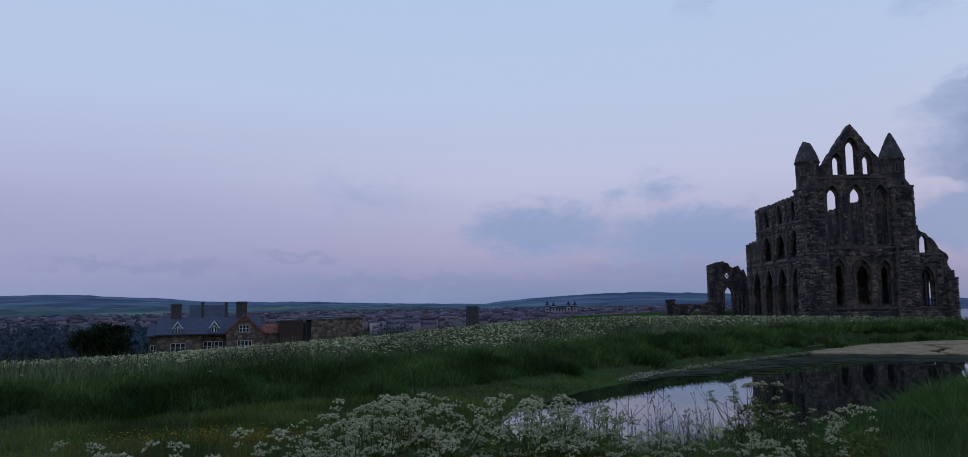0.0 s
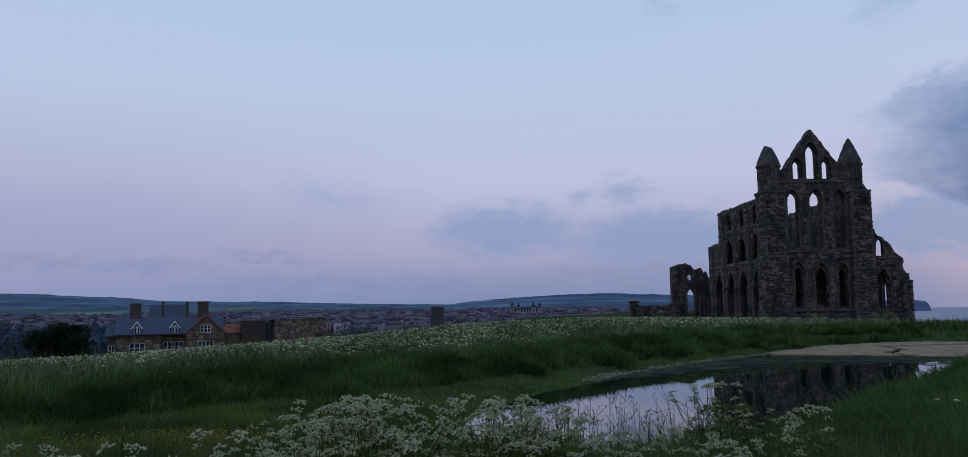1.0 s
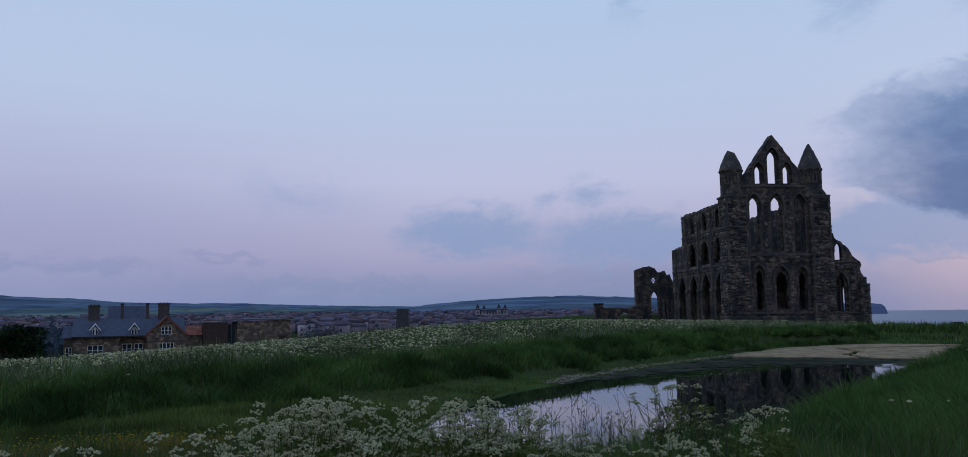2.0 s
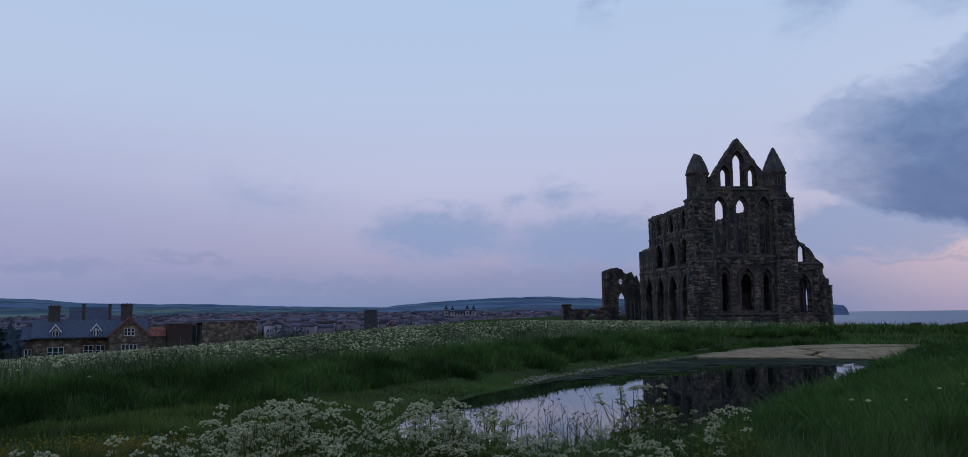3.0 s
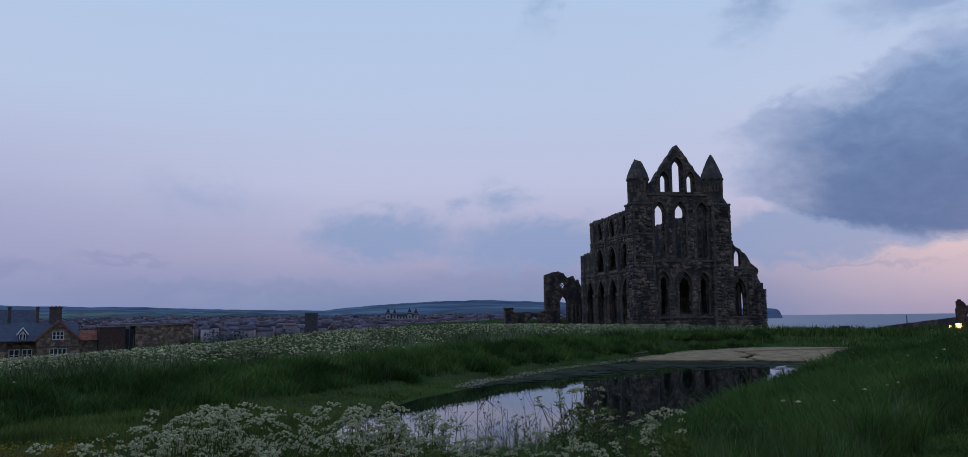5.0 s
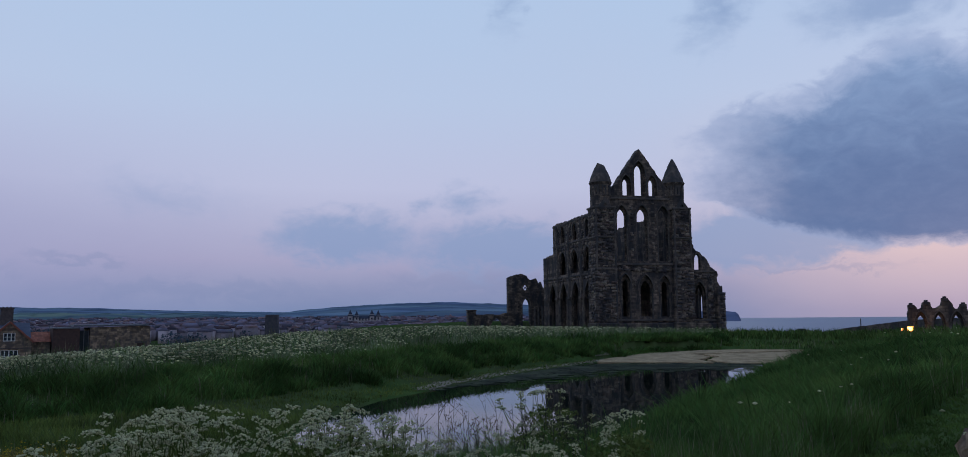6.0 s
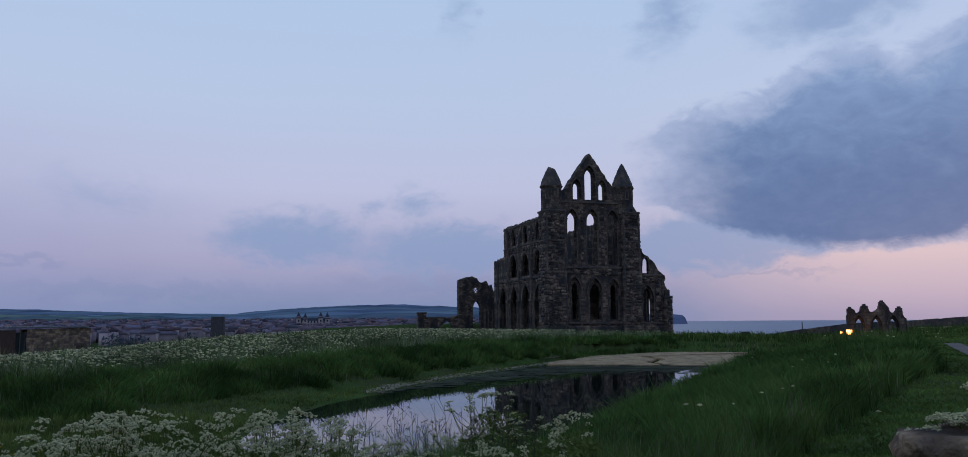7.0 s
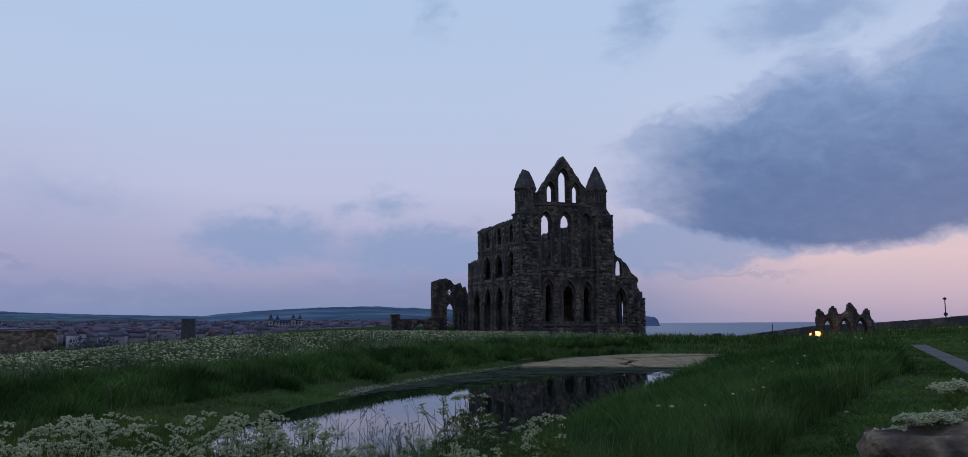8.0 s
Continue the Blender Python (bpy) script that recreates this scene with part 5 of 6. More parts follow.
def field_wall():
    e = tagged(new("field_wall"), "long dark dry-stone field wall along the cliff field", "wall", kind="structure")
    path = [(34, 121), (41, 121.5), (48.4, 120), (57.5, 119.5), (64, 119.2), (71, 119), (84, 118.5), (100, 117)]
    tops = [-0.45, 0.55, 1.57, 1.95, 2.4, 2.95, 3.6, 4.4]
    rnd = random.Random(4)
    for (a, ta), (b, tb) in zip(zip(path, tops), zip(path[1:], tops[1:])):
        n = 7

        def seg(bm):
            for k in range(n):
                q0, q1 = k / n, (k + 1) / n
                x0, x1 = a[0] + (b[0] - a[0]) * q0, a[0] + (b[0] - a[0]) * q1
                y = a[1] + (b[1] - a[1]) * q0
                bm.verts.ensure_lookup_table()
                t = ta + (tb - ta) * (q0 + q1) / 2 + rnd.uniform(-0.04, 0.04)
                prism_x(bm, [(y - 0.4, t - 3.5), (y + 0.4, t - 3.5), (y + 0.3, t), (y - 0.3, t)], x0, x1)
                bm.verts.ensure_lookup_table()
                for v in bm.verts[-8:]:
                    if v.co.z > t - 1:
                        v.co.z += (tb - ta) / n * (0.5 if v.co.x > (x0 + x1) / 2 else -0.5)
        part("wall_length", bm_of(seg), M_STONE_PLAIN, e)


def bm_of(f):
    bm = bmesh.new()
    f(bm)
    return bm


field_wall()


def lamp_post():
    e = thing("lamp_post", pose(68.6, 121.5, 1.0), "slim dark lamp post with a small lantern behind the wall", "lamp post")
    add_to(e, "pole", lambda bm: tube(bm, 0, 0, -0.5, 4.2, 0.09, 0.07, 8), M_METAL)
    add_to(e, "lantern", lambda bm: (tube(bm, 0, 0, 4.2, 4.42, 0.12, 0.3, 8), tube(bm, 0, 0, 4.42, 4.6, 0.32, 0.12, 8)), M_METAL)
    add_to(e, "sign_box", lambda bm: box(bm, -0.22, 0.22, -0.16, 0.16, 1.9, 2.35, 0.03), M_METAL)
    p2 = thing("marker_post", pose(41.5, 118, -1.2), "thin wooden post by the field wall", "post")
    add_to(p2, "shaft", lambda bm: tube(bm, 0, 0, -0.3, 3.1, 0.08, 0.06, 6), M_BARK)
    p3 = thing("info_plinth", pose(29.5, 104, ground_z(29.5, 104)), "small dark block in the grass", "post")
    add_to(p3, "block", lambda bm: box(bm, -0.5, 0.5, -0.3, 0.3, -0.2, 0.95, 0.06), M_METAL)


lamp_post()

def gravel_path():
    pts, half = [], 0.4
    for a, b in zip(PATH_LINE, PATH_LINE[1:]):
        for q in np.linspace(0, 1, 60, endpoint=False):
            pts.append((a + (b - a) * q, (b - a) / np.linalg.norm(b - a)))
    rows = []
    for c, d in pts:
        n = np.array([d[1], -d[0]])
        rows.append([c + n * o for o in (-half, -half * 0.4, half * 0.4, half)])
    xy = np.array(rows).reshape(-1, 2)
    v = np.column_stack([xy, height(xy) + 0.035])
    i = (np.arange(len(rows) - 1)[:, None] * 4 + np.arange(3)[None]).ravel()
    tagged(quick("path", v, np.stack([i, i + 1, i + 5, i + 4], -1), M_GRAVEL, True), "narrow grey gravel path through the grass", "path", kind="structure")


gravel_path()


def mud_flat():
    rng = random.Random(2)
    edge = [(1.9, 46.6), (4.5, 46.3), (8, 45.6), (11.0, 44.8), (13.5, 49), (16, 54.5), (18, 59.5), (17.6, 61.8), (14, 62.6), (10.4, 62.5), (7, 59.4), (4.4, 55.6), (2.6, 50.5)]

    def side(pts, name):
        out = []
        for a, b in zip(pts, pts[1:] + pts[:1]):
            for k in range(5):
                q = k / 5
                out.append((a[0] + (b[0] - a[0]) * q + rng.uniform(-.12, .12), a[1] + (b[1] - a[1]) * q + rng.uniform(-.2, .2)))
        bm = bmesh.new()
        slab_flat(bm, out, -0.2, 0.055)
        tagged(part(name, bm, M_MUD), "pale dried mud flat at the pond's far end", "mud", kind="structure")
    side([edge[0], edge[1], (8.3, 45.6), (7.9, 48.5), (9.1, 52), (8.7, 55.8), (12.8, 58.0), (17.4, 61.2), edge[8], edge[9], edge[10], edge[11], edge[12]], "mud_flat")
    side([(8.9, 45.5), edge[3], edge[4], edge[5], edge[6], (13.1, 57.1), (9.3, 55.2), (9.7, 52), (8.5, 48.5)], "mud_flat_east")


def slab_flat(bm, pts, z0, z1):
    lo, hi = [[bm.verts.new((*p, z)) for p in pts] for z in (z0, z1)]
    n = len(pts)
    for i in range(n):
        bm.faces.new((lo[i], lo[(i + 1) % n], hi[(i + 1) % n], hi[i]))
    bm.faces.new(hi)
    bm.faces.new(lo[::-1])


mud_flat()


def shore():
    """A narrow rim of pale dried mud along the landward shore."""
    line = np.array([(-5.1, 29.6), (-4.7, 31.0), (-4.1, 33.0), (-1.8, 39.3), (1.4, 46.3), (3.2, 52)])
    rng = np.random.default_rng(8)
    t = rng.uniform(0, 5, 1800)
    c = np.stack([np.interp(t, range(6), line[:, 0]), np.interp(t, range(6), line[:, 1])], -1)
    c[:, 0] += rng.normal(size=len(t)) * 0.16 - 0.1 + 0.15 * wobble(c, 0.8)
    c[:, 1] += rng.normal(size=len(t)) * 0.3
    z = np.maximum(height(c), 0.0) + 0.025
    s, k = rng.uniform(0.03, 0.10, len(t)), 6
    v = np.empty((len(t), k, 3))
    for i in range(k):
        j = s * rng.uniform(0.6, 1.3, len(t))
        v[:, i] = np.stack([c[:, 0] + j * math.cos(i * math.pi / 3), c[:, 1] + 1.5 * j * math.sin(i * math.pi / 3), z - 0.015 + 0.008 * rng.random(len(t))], -1)
    tagged(quick("shore_mud", v.reshape(-1, 3), np.arange(len(t) * k).reshape(-1, k), M_RIM), "thin pale rim of cracked mud at the water's edge", "mud", kind="stuff")


shore()


def near_wall():
    """The end of a rough stone wall right beside the camera."""
    e = thing("drystone_wall", pose(0, 0, 0), "rough lichened stone wall end beside the path", "wall")
    rnd = random.Random(5)

    def stone(x, y, z, sx, sy, sz, turn):
        bm = bmesh.new()
        bmesh.ops.create_icosphere(bm, subdivisions=4, radius=1.0)
        s = rnd.uniform(0, 50)
        for v in bm.verts:
            d = v.co.normalized()
            c = Vector([math.copysign(abs(k) ** 0.6, k) for k in d])
            c *= 1 + 0.16 * noise.noise(d * 1.6 + Vector((s, 0, 0))) + 0.09 * noise.noise(d * 4 + Vector((0, s, 0))) + 0.03 * noise.noise(d * 11)
            v.co = Vector((c.x * sx, c.y * sy, c.z * sz))
        bmesh.ops.transform(bm, matrix=pose(x, y, z, rnd.uniform(-5, 5), rnd.uniform(-5, 5), turn), verts=bm.verts)
        part("stone", bm, M_BOULDER, e, smooth=True)
    stone(1.15, 1.70, 2.30, 0.33, 0.17, 0.125, -14)
    stone(1.80, 1.55, 2.25, 0.34, 0.2, 0.17, -8)
    stone(1.14, 1.42, 2.20, 0.17, 0.11, 0.10, 8)
    for k in range(4):
        z = 2.02 - 0.27 * k
        for j in range(3):
            stone(1.12 + 0.5 * j + rnd.uniform(-.04, .04) + (0.16 if k % 2 else 0), 1.64 - 0.1 * j, z, 0.27, 0.22, 0.15, -10 + rnd.uniform(-8, 8))


near_wall()
# ---------------------------------------------------------------- grass
MOUND_EDGE = np.array([(1.2, 6.0), (4.5, 12), (9.7, 20.1), (13.3, 25.4), (17.2, 34), (23, 47), (30, 64)])


def right_of(line, p):
    """Which points lie on the seaward side of a line that runs away from the camera."""
    return p[:, 0] > np.interp(p[:, 1], line[:, 1], line[:, 0])


def sward(n, r0, r1, az0, az1, seed):
    """Plan points, denser towards the camera, and how high the grass stands at each."""
    rng = np.random.default_rng(seed)
    r = r0 * (r1 / r0) ** rng.random(n)
    a = np.radians(rng.uniform(az0, az1, n))
    p = np.stack([r * np.sin(a), r * np.cos(a)], -1)
    low, pond = signed(LOW, p), signed(POND, p)
    tall = 0.34 + 0.40 * smooth01((low - 1.0) / 4.0)
    tall *= 0.82 + 0.42 * wobble(p, 0.55) + 0.45 * wobble(p, 1.7, 4) + 0.3 * wobble(p, 3.7, 9)
    mown = right_of(MOUND_EDGE, p) & (p[:, 1] < 70)
    field = mown & (line_distance(PATH_LINE, p) > 3.2) & (p[:, 0] > np.interp(p[:, 1], PATH_LINE[:, 1], PATH_LINE[:, 0]))
    marsh = (low < 0) & (p[:, 0] < -5.5) & (p[:, 1] < 21)
    seaward = p[:, 0] > np.interp(p[:, 1], [10, 14, 30, 46, 60], [-3, -2, 1, 9, 14])
    tall = np.where((low < 0.3) & ~seaward, 0.10, tall)
    tall = np.where(seaward & (r < 60), np.minimum(tall, 0.38 + 0.12 * wobble(p, 1.1, 6)), tall)
    tall = np.where(marsh, 0.2, tall)
    near = (r < 15) & (np.degrees(a) < 8)
    tall = np.where(near & (low > 0), np.minimum(tall, 0.64), tall)
    tall = np.where(mown, 0.07, tall)
    tall = np.where(field, 0.20, tall)
    keep = (pond > -0.1) & (line_distance(PATH_LINE, p) > 0.36) & (r > 1.2)
    abbey = (p[:, 1] > 104) & (p[:, 0] > 0) & (p[:, 0] < 24)
    keep &= ~abbey
    return p[keep], r[keep], np.clip(tall[keep], 0.05, 1.0), rng, marsh[keep] | ((low[keep] < 0.3) & ~seaward[keep]) | mown[keep]


def blades(name, p, r, h, rng, mat, label, lean=0.6, wide=1.0, turn=None):
    """Bent tapering blades, three faces' worth of two quads each, drawn wider with distance so that they read as tufts."""
    n = len(p)
    z = height(p) - 0.02
    t = 2.5 * wobble(p, 2.3, 7) + rng.uniform(0, 2 * math.pi, n) * 0.8
    if turn is not None:
        t = turn
    d = np.stack([np.cos(t), np.sin(t)], -1)
    face = rng.uniform(-0.9, 0.9, n) + np.arctan2(p[:, 0], p[:, 1]) * -1
    side = np.stack([np.cos(face), np.sin(face)], -1)
    w = (np.maximum(0.0028, 0.00050 * r) * rng.uniform(0.7, 1.4, n) * wide)[:, None]
    hh = h * rng.uniform(0.4, 1.3, n)
    bend = (lean * rng.uniform(0.2, 1.3, n) * hh)[:, None]
    v = np.empty((n, 5, 3))
    v[:, 0, :2], v[:, 1, :2] = p - side * w, p + side * w
    v[:, 2, :2], v[:, 3, :2] = p + d * bend * 0.35 + side * w * 0.8, p + d * bend * 0.35 - side * w * 0.8
    v[:, 4, :2] = p + d * bend
    v[:, 0, 2] = v[:, 1, 2] = z
    v[:, 2, 2] = v[:, 3, 2] = z + hh * 0.6
    v[:, 4, 2] = z + hh
    i = np.arange(n)[:, None] * 5
    f = np.concatenate([i + np.array([[0, 1, 2]]), i + np.array([[0, 2, 3]]), i + np.array([[3, 2, 4]])])
    return tagged(quick(name, v.reshape(-1, 3), f, mat), label, "grass", kind="stuff")


P, R_, H, RNG, SHORT = sward(430000, 2.4, 135, -56, 36, 1)
T = ~SHORT
U = RNG.random(len(P)) < 0.6
# the open field above the bank stands thinner in dark blades
T &= ~((P[:, 0] < np.interp(P[:, 1], [-5, 14, 30, 46, 60, 75], [-4.5, -4, -2, 6, 12, 14])) & (signed(LOW, P) > 4.0) & (RNG.random(len(P)) < 0.6))
blades("tall_grass", P[T & U], R_[T & U], H[T & U], RNG, M_GRASS, "dense uncut dark green grass on the banks", 0.5)
blades("soft_grass", P[T & ~U], R_[T & ~U], H[T & ~U] * 0.85, RNG, M_SOFT, "finer drooping grass between the taller blades", 1.1, 0.8)
S = SHORT & right_of(MOUND_EDGE, P)
blades("mown_grass", P[S], R_[S], H[S], RNG, M_LAWN, "light green mown grass strip along the path", 0.6, 2.2)
S = SHORT & ~right_of(MOUND_EDGE, P)
blades("short_grass", P[S], R_[S], H[S], RNG, M_SHORE, "short olive-green grass along the water's edge", 0.6)


def tussocks(name, n, az0, az1, r0, r1, seed, test, radius, tall, count, mat, label):
    """Rounded tufts of long blades that fall outward from each crown."""
    rng = np.random.default_rng(seed)
    r = np.sqrt(rng.uniform(r0 * r0, r1 * r1, n))
    a = np.radians(rng.uniform(az0, az1, n))
    c = np.stack([r * np.sin(a), r * np.cos(a)], -1)
    c = c[test(c)]
    c = np.repeat(c, count, 0)
    big = np.repeat(rng.uniform(0.6, 1.3, len(c) // count), count)
    q, w = np.sqrt(rng.random(len(c))), rng.uniform(0, 2 * math.pi, len(c))
    p = c + (radius * big * q)[:, None] * np.stack([np.cos(w), np.sin(w)], -1)
    h = tall * big * (1.0 - 0.55 * q)
    blades(name, p, np.hypot(*p.T), h, rng, mat, label, 0.9, 1.1, w + rng.normal(size=len(p)) * 0.5)


def landward(p):
    return p[:, 0] < np.interp(p[:, 1], [-5, 14, 30, 46, 60, 75], [-4.5, -4, -2, 6, 12, 14])


def on_bank(p):
    low = signed(LOW, p)
    return landward(p) & (low > 0.3) & (low < 4.5)


def on_mound(p):
    return ~landward(p) & (signed(LOW, p) > 0.0) & ~right_of(MOUND_EDGE - np.array([0.4, 0]), p)


tussocks("bank_tussocks", 15000, -56, 16, 13, 85, 5, on_bank, 0.42, 0.52, 130, M_TUSSOCK, "dark bushy grass tussocks on the steep bank")
tussocks("mound_tussocks", 9000, -24, 27, 3.2, 48, 6, on_mound, 0.32, 0.60, 120, M_TUSSOCK, "soft drooping grass tussocks on the near bank")
P, R_, H, RNG, SHORT = sward(200000, 18, 130, -56, 20, 3)
S = landward(P) & (signed(LOW, P) > 3.5)
blades("meadow_grass", P[S], R_[S], H[S] * 0.8, RNG, M_MEADOW, "pale seeding meadow grass over the field", 0.3, 1.1)
P, R_, H, RNG, SHORT = sward(20000, 4, 70, -56, 36, 2)
T = ~SHORT
blades("seeding_grass", P[T], R_[T], H[T] * 1.25 + 0.05, RNG, M_STRAW, "thin straw-coloured seeding grass stalks", 0.2, 0.55)

ar = RNG.normal(-38.5, 4.4, 20000), RNG.uniform(8.5, 15.5, 20000)
P = np.stack([ar[1] * np.sin(np.radians(ar[0])), ar[1] * np.cos(np.radians(ar[0]))], -1)
blades("marsh_grass", P, ar[1], np.full(len(P), 0.34), RNG, M_MARSH, "yellowish marsh grass among the buttercups", 0.4, 0.9)

# ---------------------------------------------------------------- cow parsley and other flowers


def umbel_mesh(seed, radius, rays, blobs=4, dome=0.5, grain=0.68):
    """A flat-topped head: small white domes on thin rays."""
    rnd = random.Random(seed)
    bm = bmesh.new()
    for k in range(rays):
        q = math.sqrt((k + 0.5) / rays) * radius
        a = k * 2.39996 + rnd.uniform(-.3, .3)
        x, y, z = q * math.cos(a), q * math.sin(a), -dome * q * q / radius + rnd.uniform(-.12, .12) * radius * dome * 2
        s = radius * rnd.uniform(0.20, 0.30)
        for _ in range(blobs):
            o = Vector((rnd.gauss(0, 0.5) * s, rnd.gauss(0, 0.5) * s, rnd.gauss(0, 0.3) * s))
            c, t = Vector((x, y, z)) + o, s * grain * rnd.uniform(0.75, 1.25)
            pts = [bm.verts.new(c + Vector(d) * t * rnd.uniform(0.7, 1.2)) for d in ((1, 0, 0), (0, 1, 0), (-1, 0, 0), (0, -1, 0), (0, 0, 0.8), (0, 0, -0.7))]
            for i in range(4):
                bm.faces.new((pts[i], pts[(i + 1) % 4], pts[4]))
                bm.faces.new((pts[(i + 1) % 4], pts[i], pts[5]))
    return mesh_of("flower_head", bm, M_PETAL)


UMBELS = [umbel_mesh(s, rad, rays) for s, rad, rays in ((1, 0.036, 9), (2, 0.042, 11), (3, 0.048, 12), (4, 0.027, 7), (5, 0.038, 10))]


def parsley(seed, tall, heads):
    """One cow parsley plant: branching stems, ferny leaves low down, white heads."""
    rnd = random.Random(seed)
    e = tagged(new("cow_parsley"), "white-flowered cow parsley on thin green branching stems", "wildflower", "cow parsley by the pond")
    bm = bmesh.new()
    tops = []
    lean = Vector((rnd.uniform(-.12, .12), rnd.uniform(-.12, .12), 0))
    stick(bm, (0, 0, -0.05), Vector((0, 0, tall * 0.55)) + lean * 0.5, 0.006, 0.0045, 4)
    root = Vector((0, 0, tall * 0.55)) + lean * 0.5
    for k in range(heads):
        a, q = rnd.uniform(0, 6.28), rnd.uniform(0.05, 0.30) * tall
        top = Vector((q * math.cos(a), q * math.sin(a), tall * (1 - 0.5 * rnd.random() ** 1.3 - 0.25 * q / tall))) + lean
        start = Vector((0, 0, tall * rnd.uniform(0.3, 0.55))) + lean * 0.4
        mid = start.lerp(top, 0.55) + Vector((0.03 * math.cos(a), 0.03 * math.sin(a), -0.02))
        stick(bm, start, mid, 0.004, 0.003, 4)
        stick(bm, mid, top, 0.003, 0.002, 4)
        tops.append(top)
        for s in range(5):
            b = s * 1.26
            stick(bm, top - Vector((0, 0, 0.03)), top + Vector((0.02 * math.cos(b), 0.02 * math.sin(b), -0.003)), 0.0012, 0.001, 3)
    part("stems", bm, M_STEM, e)
    cs = [(rnd.uniform(-.16, .16), rnd.uniform(-.16, .16), tall * rnd.uniform(0.08, 0.72), rnd.uniform(.06, .12)) for _ in range(18)]
    v, f = leaf_cloud(cs, 850, 0.020, seed, 0.5)
    lv = quick("leaves", v, f, M_STEM)
    lv.parent = e
    for top in tops:
        u = new("flower_head", rnd.choice(UMBELS))
        u.parent = e
        u.matrix_basis = Matrix.Translation(top) @ Euler((rnd.uniform(-.35, .35), rnd.uniform(-.35, .35), rnd.uniform(0, 6))).to_matrix().to_4x4()
    return e


def parsley_bed():
    rnd = random.Random(31)
    kinds = [parsley(s, t, n) for s, t, n in ((1, 1.15, 25), (2, 1.0, 18), (3, 1.1, 28), (4, 0.85, 14), (5, 0.95, 20), (6, 0.75, 10))]
    spots = []

    def sow(n, az0, az1, r0, r1, pick, crest=None):
        for _ in range(n):
            az, r = rnd.uniform(az0, az1), rnd.uniform(r0, r1)
            spots.append((az, r, rnd.choice(pick), crest))
    sow(22, -30, -22, 4.5, 6.4, (0, 2, 4), 5.5)
    sow(10, -36, -29, 4.3, 6.0, (1, 3, 4, 5), 7.2)
    sow(6, -23, -20, 4.5, 6.0, (3, 5), 8.0)
    sow(18, -19.5, -11, 4.6, 7.0, (0, 1, 2, 4), 5.9)
    sow(9, -12, -5, 4.8, 6.4, (1, 3, 4), 7.9)
    sow(11, -6, 3, 5.0, 7.0, (3, 5), 8.2)
    sow(5, -2.5, 1.0, 8.6, 10.2, (1, 4), 4.9)
    sow(5, 1.5, 5, 7.0, 9.5, (3, 5), 6.2)
    sow(4, -47, -40, 4.6, 6.2, (5,), 6.9)
    sow(3, -44, -38, 4.2, 5.0, (5,), 9.0)
    used = set()
    for az, r, k, crest in spots:
        x, y = on_ray(az, r)
        z = ground_z(x, y)
        full = (1.15, 1.0, 1.1, 0.85, 0.95, 0.75)[k]
        want = EYE_Z - r * math.tan(radians(crest - 0.35 + rnd.random() ** 1.3 * 2.6)) - z
        s = min(1.25, max(0.45, want / full))
        m = pose(x, y, z, 0, 0, rnd.uniform(0, 360))
        if k not in used:
            used.add(k)
            kinds[k].matrix_basis = m
        else:
            copy_thing(kinds[k], m @ Matrix.Scale(s, 4))


def wall_parsley():
    """The plants that reach up just beyond the wall, with broad heads."""
    big = [umbel_mesh(11, 0.046, 26, 22, 0.22, 0.3), umbel_mesh(12, 0.034, 20, 22, 0.22, 0.3)]
    for tops in ([(29.6, 2.05, 4.0, 0), (31.2, 2.0, 5.2, 1)], [(27.2, 1.98, 6.0, 1), (28.4, 1.95, 5.9, 0), (29.6, 2.02, 5.8, 0), (28.9, 2.1, 6.1, 1)], [(25.6, 1.95, 7.0, 1), (26.6, 1.96, 6.8, 1)]):
        pts = [Vector((*on_ray(az, r), EYE_Z - r * math.tan(radians(el)))) for az, r, el, _ in tops]
        x, y = pts[0].x + 0.12, pts[0].y + 0.22
        e = thing("cow_parsley", pose(x, y, ground_z(x, y)), "cow parsley with broad cream-white heads behind the wall stones", "wildflower", "cow parsley by the wall")
        foot = Vector((x, y, ground_z(x, y)))
        bm = bmesh.new()
        fork = Vector((0, 0, 0.85))
        stick(bm, (0, 0, -0.05), fork, 0.008, 0.006, 6)
        for q in pts:
            stick(bm, fork, q - foot - Vector((0, 0, 0.05)), 0.005, 0.003, 5)
            for k in range(9):
                b = k * 0.7
                stick(bm, q - foot - Vector((0, 0, 0.05)), q - foot + Vector((0.03 * math.cos(b), 0.03 * math.sin(b), -0.006)), 0.0015, 0.001, 3)
        part("stems", bm, M_STEM, e)
        for q, (_, _, _, i) in zip(pts, tops):
            u = new("flower_head", big[i])
            u.parent = e
            u.matrix_basis = Matrix.Translation(q - foot)


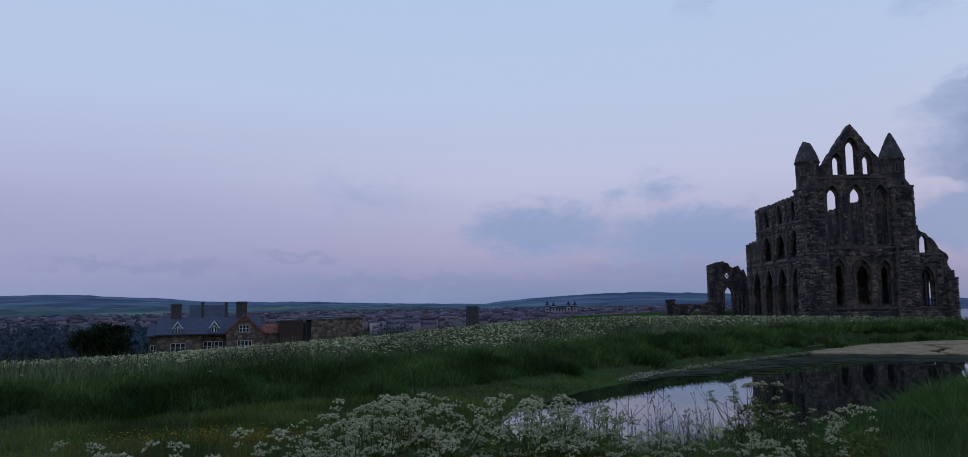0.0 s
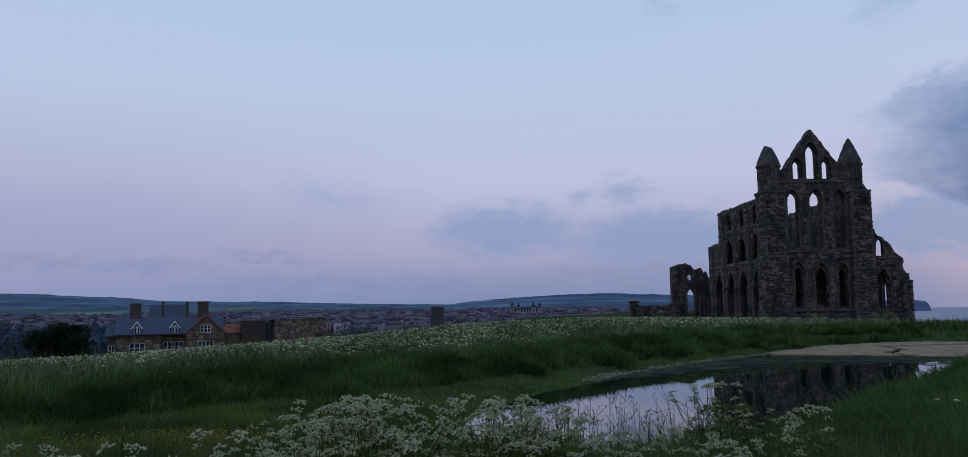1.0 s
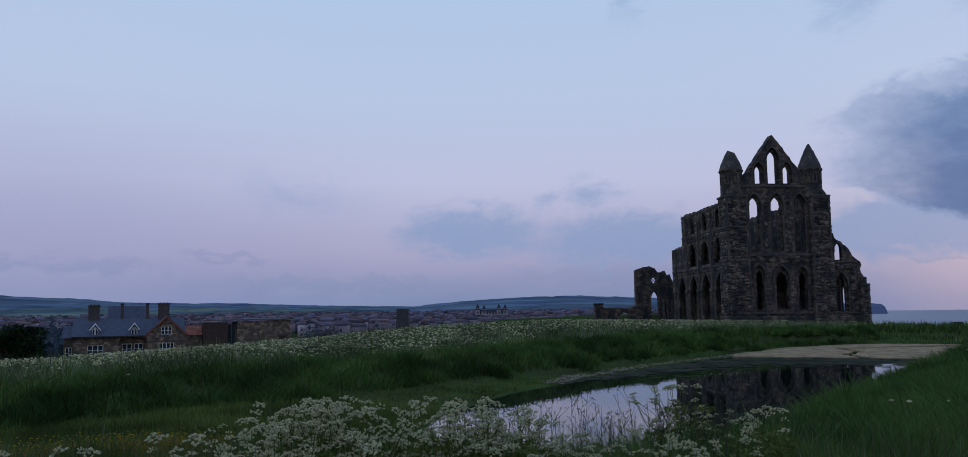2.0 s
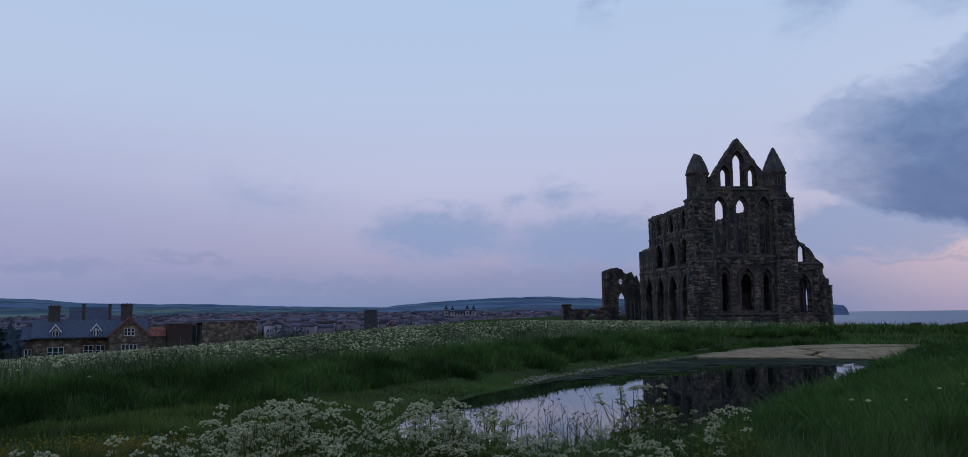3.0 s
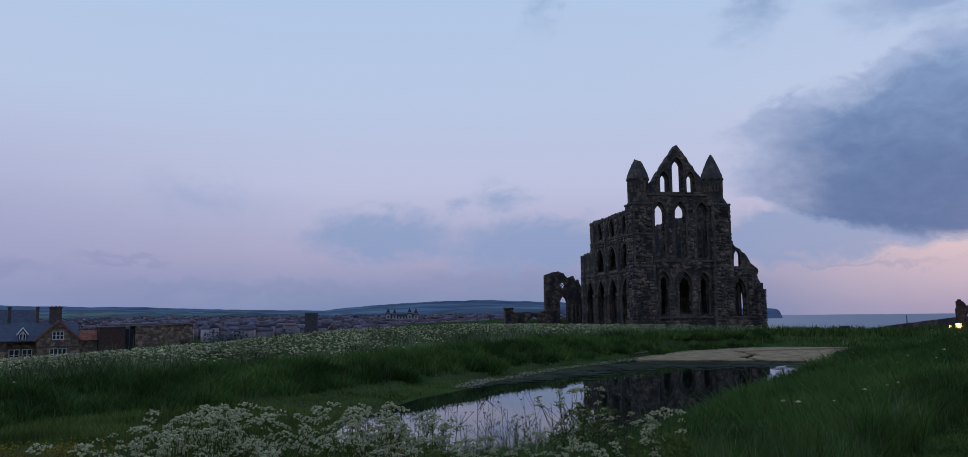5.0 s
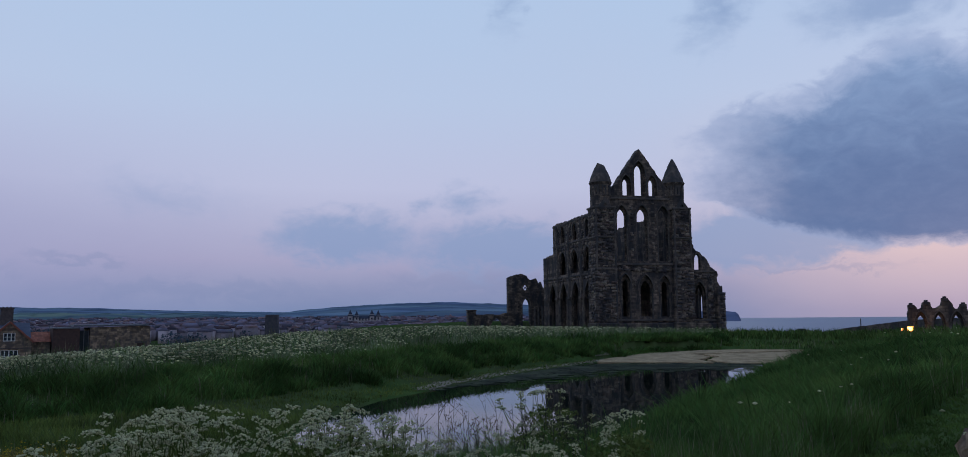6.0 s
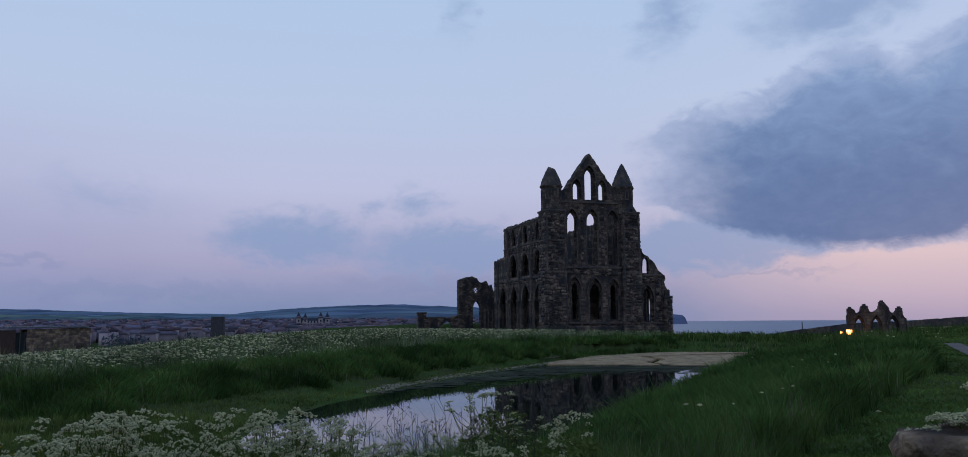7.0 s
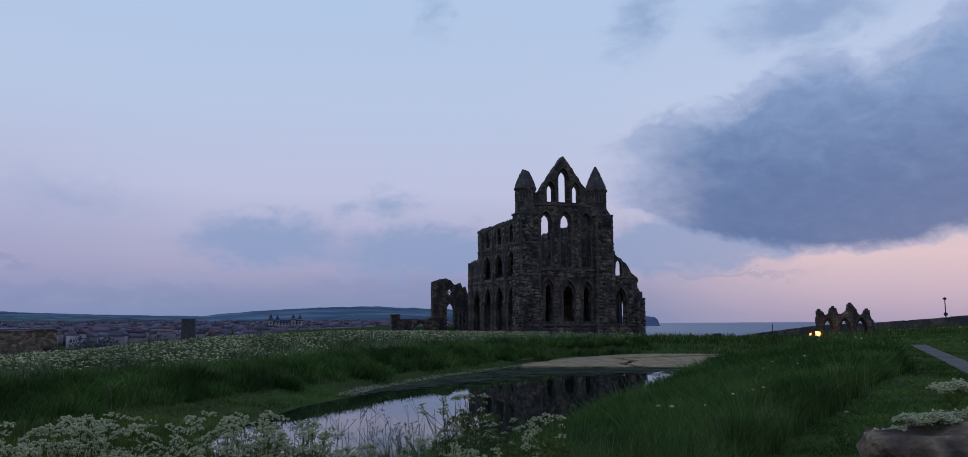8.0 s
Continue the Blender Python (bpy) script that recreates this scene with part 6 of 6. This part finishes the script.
def stalks():
    """Dark seeding stalks that stand against the water."""
    rnd = random.Random(77)
    bm = bmesh.new()
    for _ in range(85):
        az, r = rnd.uniform(-15, 1.5), rnd.uniform(6.5, 10.5)
        x, y = on_ray(az, r)
        z = ground_z(x, y)
        top = EYE_Z - r * math.tan(radians(rnd.uniform(5.2, 8.0)))
        if top < z + 0.25:
            continue
        lean = Vector((rnd.uniform(-.15, .15), rnd.uniform(-.15, .15), 0))
        a, b = Vector((x, y, z)), Vector((x, y, top)) + lean
        stick(bm, a, b, 0.004, 0.002, 3)
        for k in range(rnd.randint(2, 6)):
            q = a.lerp(b, rnd.uniform(0.5, 0.95))
            t = q + Vector((rnd.uniform(-.12, .12), rnd.uniform(-.12, .12), rnd.uniform(0.04, 0.16)))
            stick(bm, q, t, 0.0025, 0.0015, 3)
            for j in range(3):
                stick(bm, t, t + Vector((rnd.uniform(-.03, .03), rnd.uniform(-.03, .03), rnd.uniform(0.0, 0.03))), 0.002, 0.003, 3)
    tagged(part("seed_stalks", bm, M_STALK), "thin dark seeding stalks by the water's edge", "stalks", kind="stuff")


wall_parsley()
stalks()
parsley_bed()


def far_flowers():
    """White heads over the far grass, too many to count, and the buttercups in the marsh."""
    rng = np.random.default_rng(9)

    def heads(n, pts, size, lift, name, mat, label):
        p = np.asarray(pts)
        r = np.hypot(*p.T)
        z = height(p) + lift
        s = (size * rng.uniform(0.6, 1.4, len(p)))
        k = 6
        ang = np.arange(k) * 2 * math.pi / k
        v = np.empty((len(p), k + 2, 3))
        for i in range(k):
            j = s * rng.uniform(0.7, 1.2, len(p))
            v[:, i] = np.stack([p[:, 0] + j * np.cos(ang[i]), p[:, 1] + j * np.sin(ang[i]), z + rng.uniform(-.2, .2, len(p)) * s], -1)
        v[:, k] = np.stack([p[:, 0], p[:, 1], z + 0.45 * s], -1)
        v[:, k + 1] = np.stack([p[:, 0], p[:, 1], z - 0.4 * s], -1)
        b = np.arange(len(p))[:, None] * (k + 2)
        f = np.concatenate([b + np.array([[i, (i + 1) % k, k]]) for i in range(k)] + [b + np.array([[(i + 1) % k, i, k + 1]]) for i in range(k)])
        tagged(quick(name, v.reshape(-1, 3), f, mat), label, "wildflowers", kind="stuff")

    def field(n, az0, az1, r0, r1):
        a, r = np.radians(rng.uniform(az0, az1, n)), r0 * (r1 / r0) ** rng.random(n)
        p = np.stack([r * np.sin(a), r * np.cos(a)], -1)
        return p
    p = np.concatenate([field(26000, -55, 6, 30, 125), field(3000, -55, -35, 20, 60), field(700, -4, 12, 70, 104)])
    low = signed(LOW, p)
    p = p[(low > 4.5) & (wobble(p, 0.16, 2) + 0.5 * wobble(p, 0.5) > -0.3 + 0.5 * smooth01((9 - low) / 4))]
    heads(0, p, 0.062, 0.44 + 0.42 * rng.random(len(p)), "field_cow_parsley", M_PETAL, "white cow parsley heads scattered over the far grass")
    p = np.concatenate([field(90, -55, -10, 17, 36), field(60, 16, 34, 35, 80), field(600, 26, 40, 90, 118), field(12, 8, 24, 10, 30)])
    low = signed(LOW, p)
    p = p[(low > 1.2)]
    heads(0, p, 0.045, 0.5 + 0.2 * rng.random(len(p)), "bank_cow_parsley", M_PETAL, "stray white flower heads on the banks")
    a, r = np.radians(rng.normal(-38.5, 3.8, 1500)), rng.uniform(11.0, 16, 1500)
    p = np.stack([r * np.sin(a), r * np.cos(a)], -1)
    heads(0, p, 0.016, 0.28 + 0.12 * rng.random(len(p)), "buttercups", M_BUTTER, "small yellow buttercups in the marshy grass")


far_flowers()


def weeds():
    """Patches of floating weed towards the pond's far end."""
    rng = np.random.default_rng(4)
    t = rng.random(2600)
    c = np.array([(-4.5, 32), (-1.5, 37.5), (2.5, 42.5), (6, 43.6), (9.5, 43)])
    base = np.stack([np.interp(t * 4, range(5), c[:, 0]), np.interp(t * 4, range(5), c[:, 1])], -1)
    p = base + rng.normal(size=(2600, 2)) * np.stack([0.9 + 1.2 * t, 0.8 + 0.9 * t], -1)
    p = p[signed(POND, p) < -0.05]
    n = len(p)
    s = rng.uniform(0.06, 0.22, n)
    k = 6
    v = np.empty((n, k, 3))
    for i in range(k):
        j = s * rng.uniform(0.6, 1.3, n)
        v[:, i] = np.stack([p[:, 0] + 1.6 * j * math.cos(i * 2 * math.pi / k), p[:, 1] + j * math.sin(i * 2 * math.pi / k), np.full(n, 0.012) + 0.01 * rng.random(n)], -1)
    tagged(quick("pond_weed", v.reshape(-1, 3), np.arange(n * k).reshape(n, k), M_WEED), "patches of dark floating pond weed", "weed", kind="stuff")


weeds()
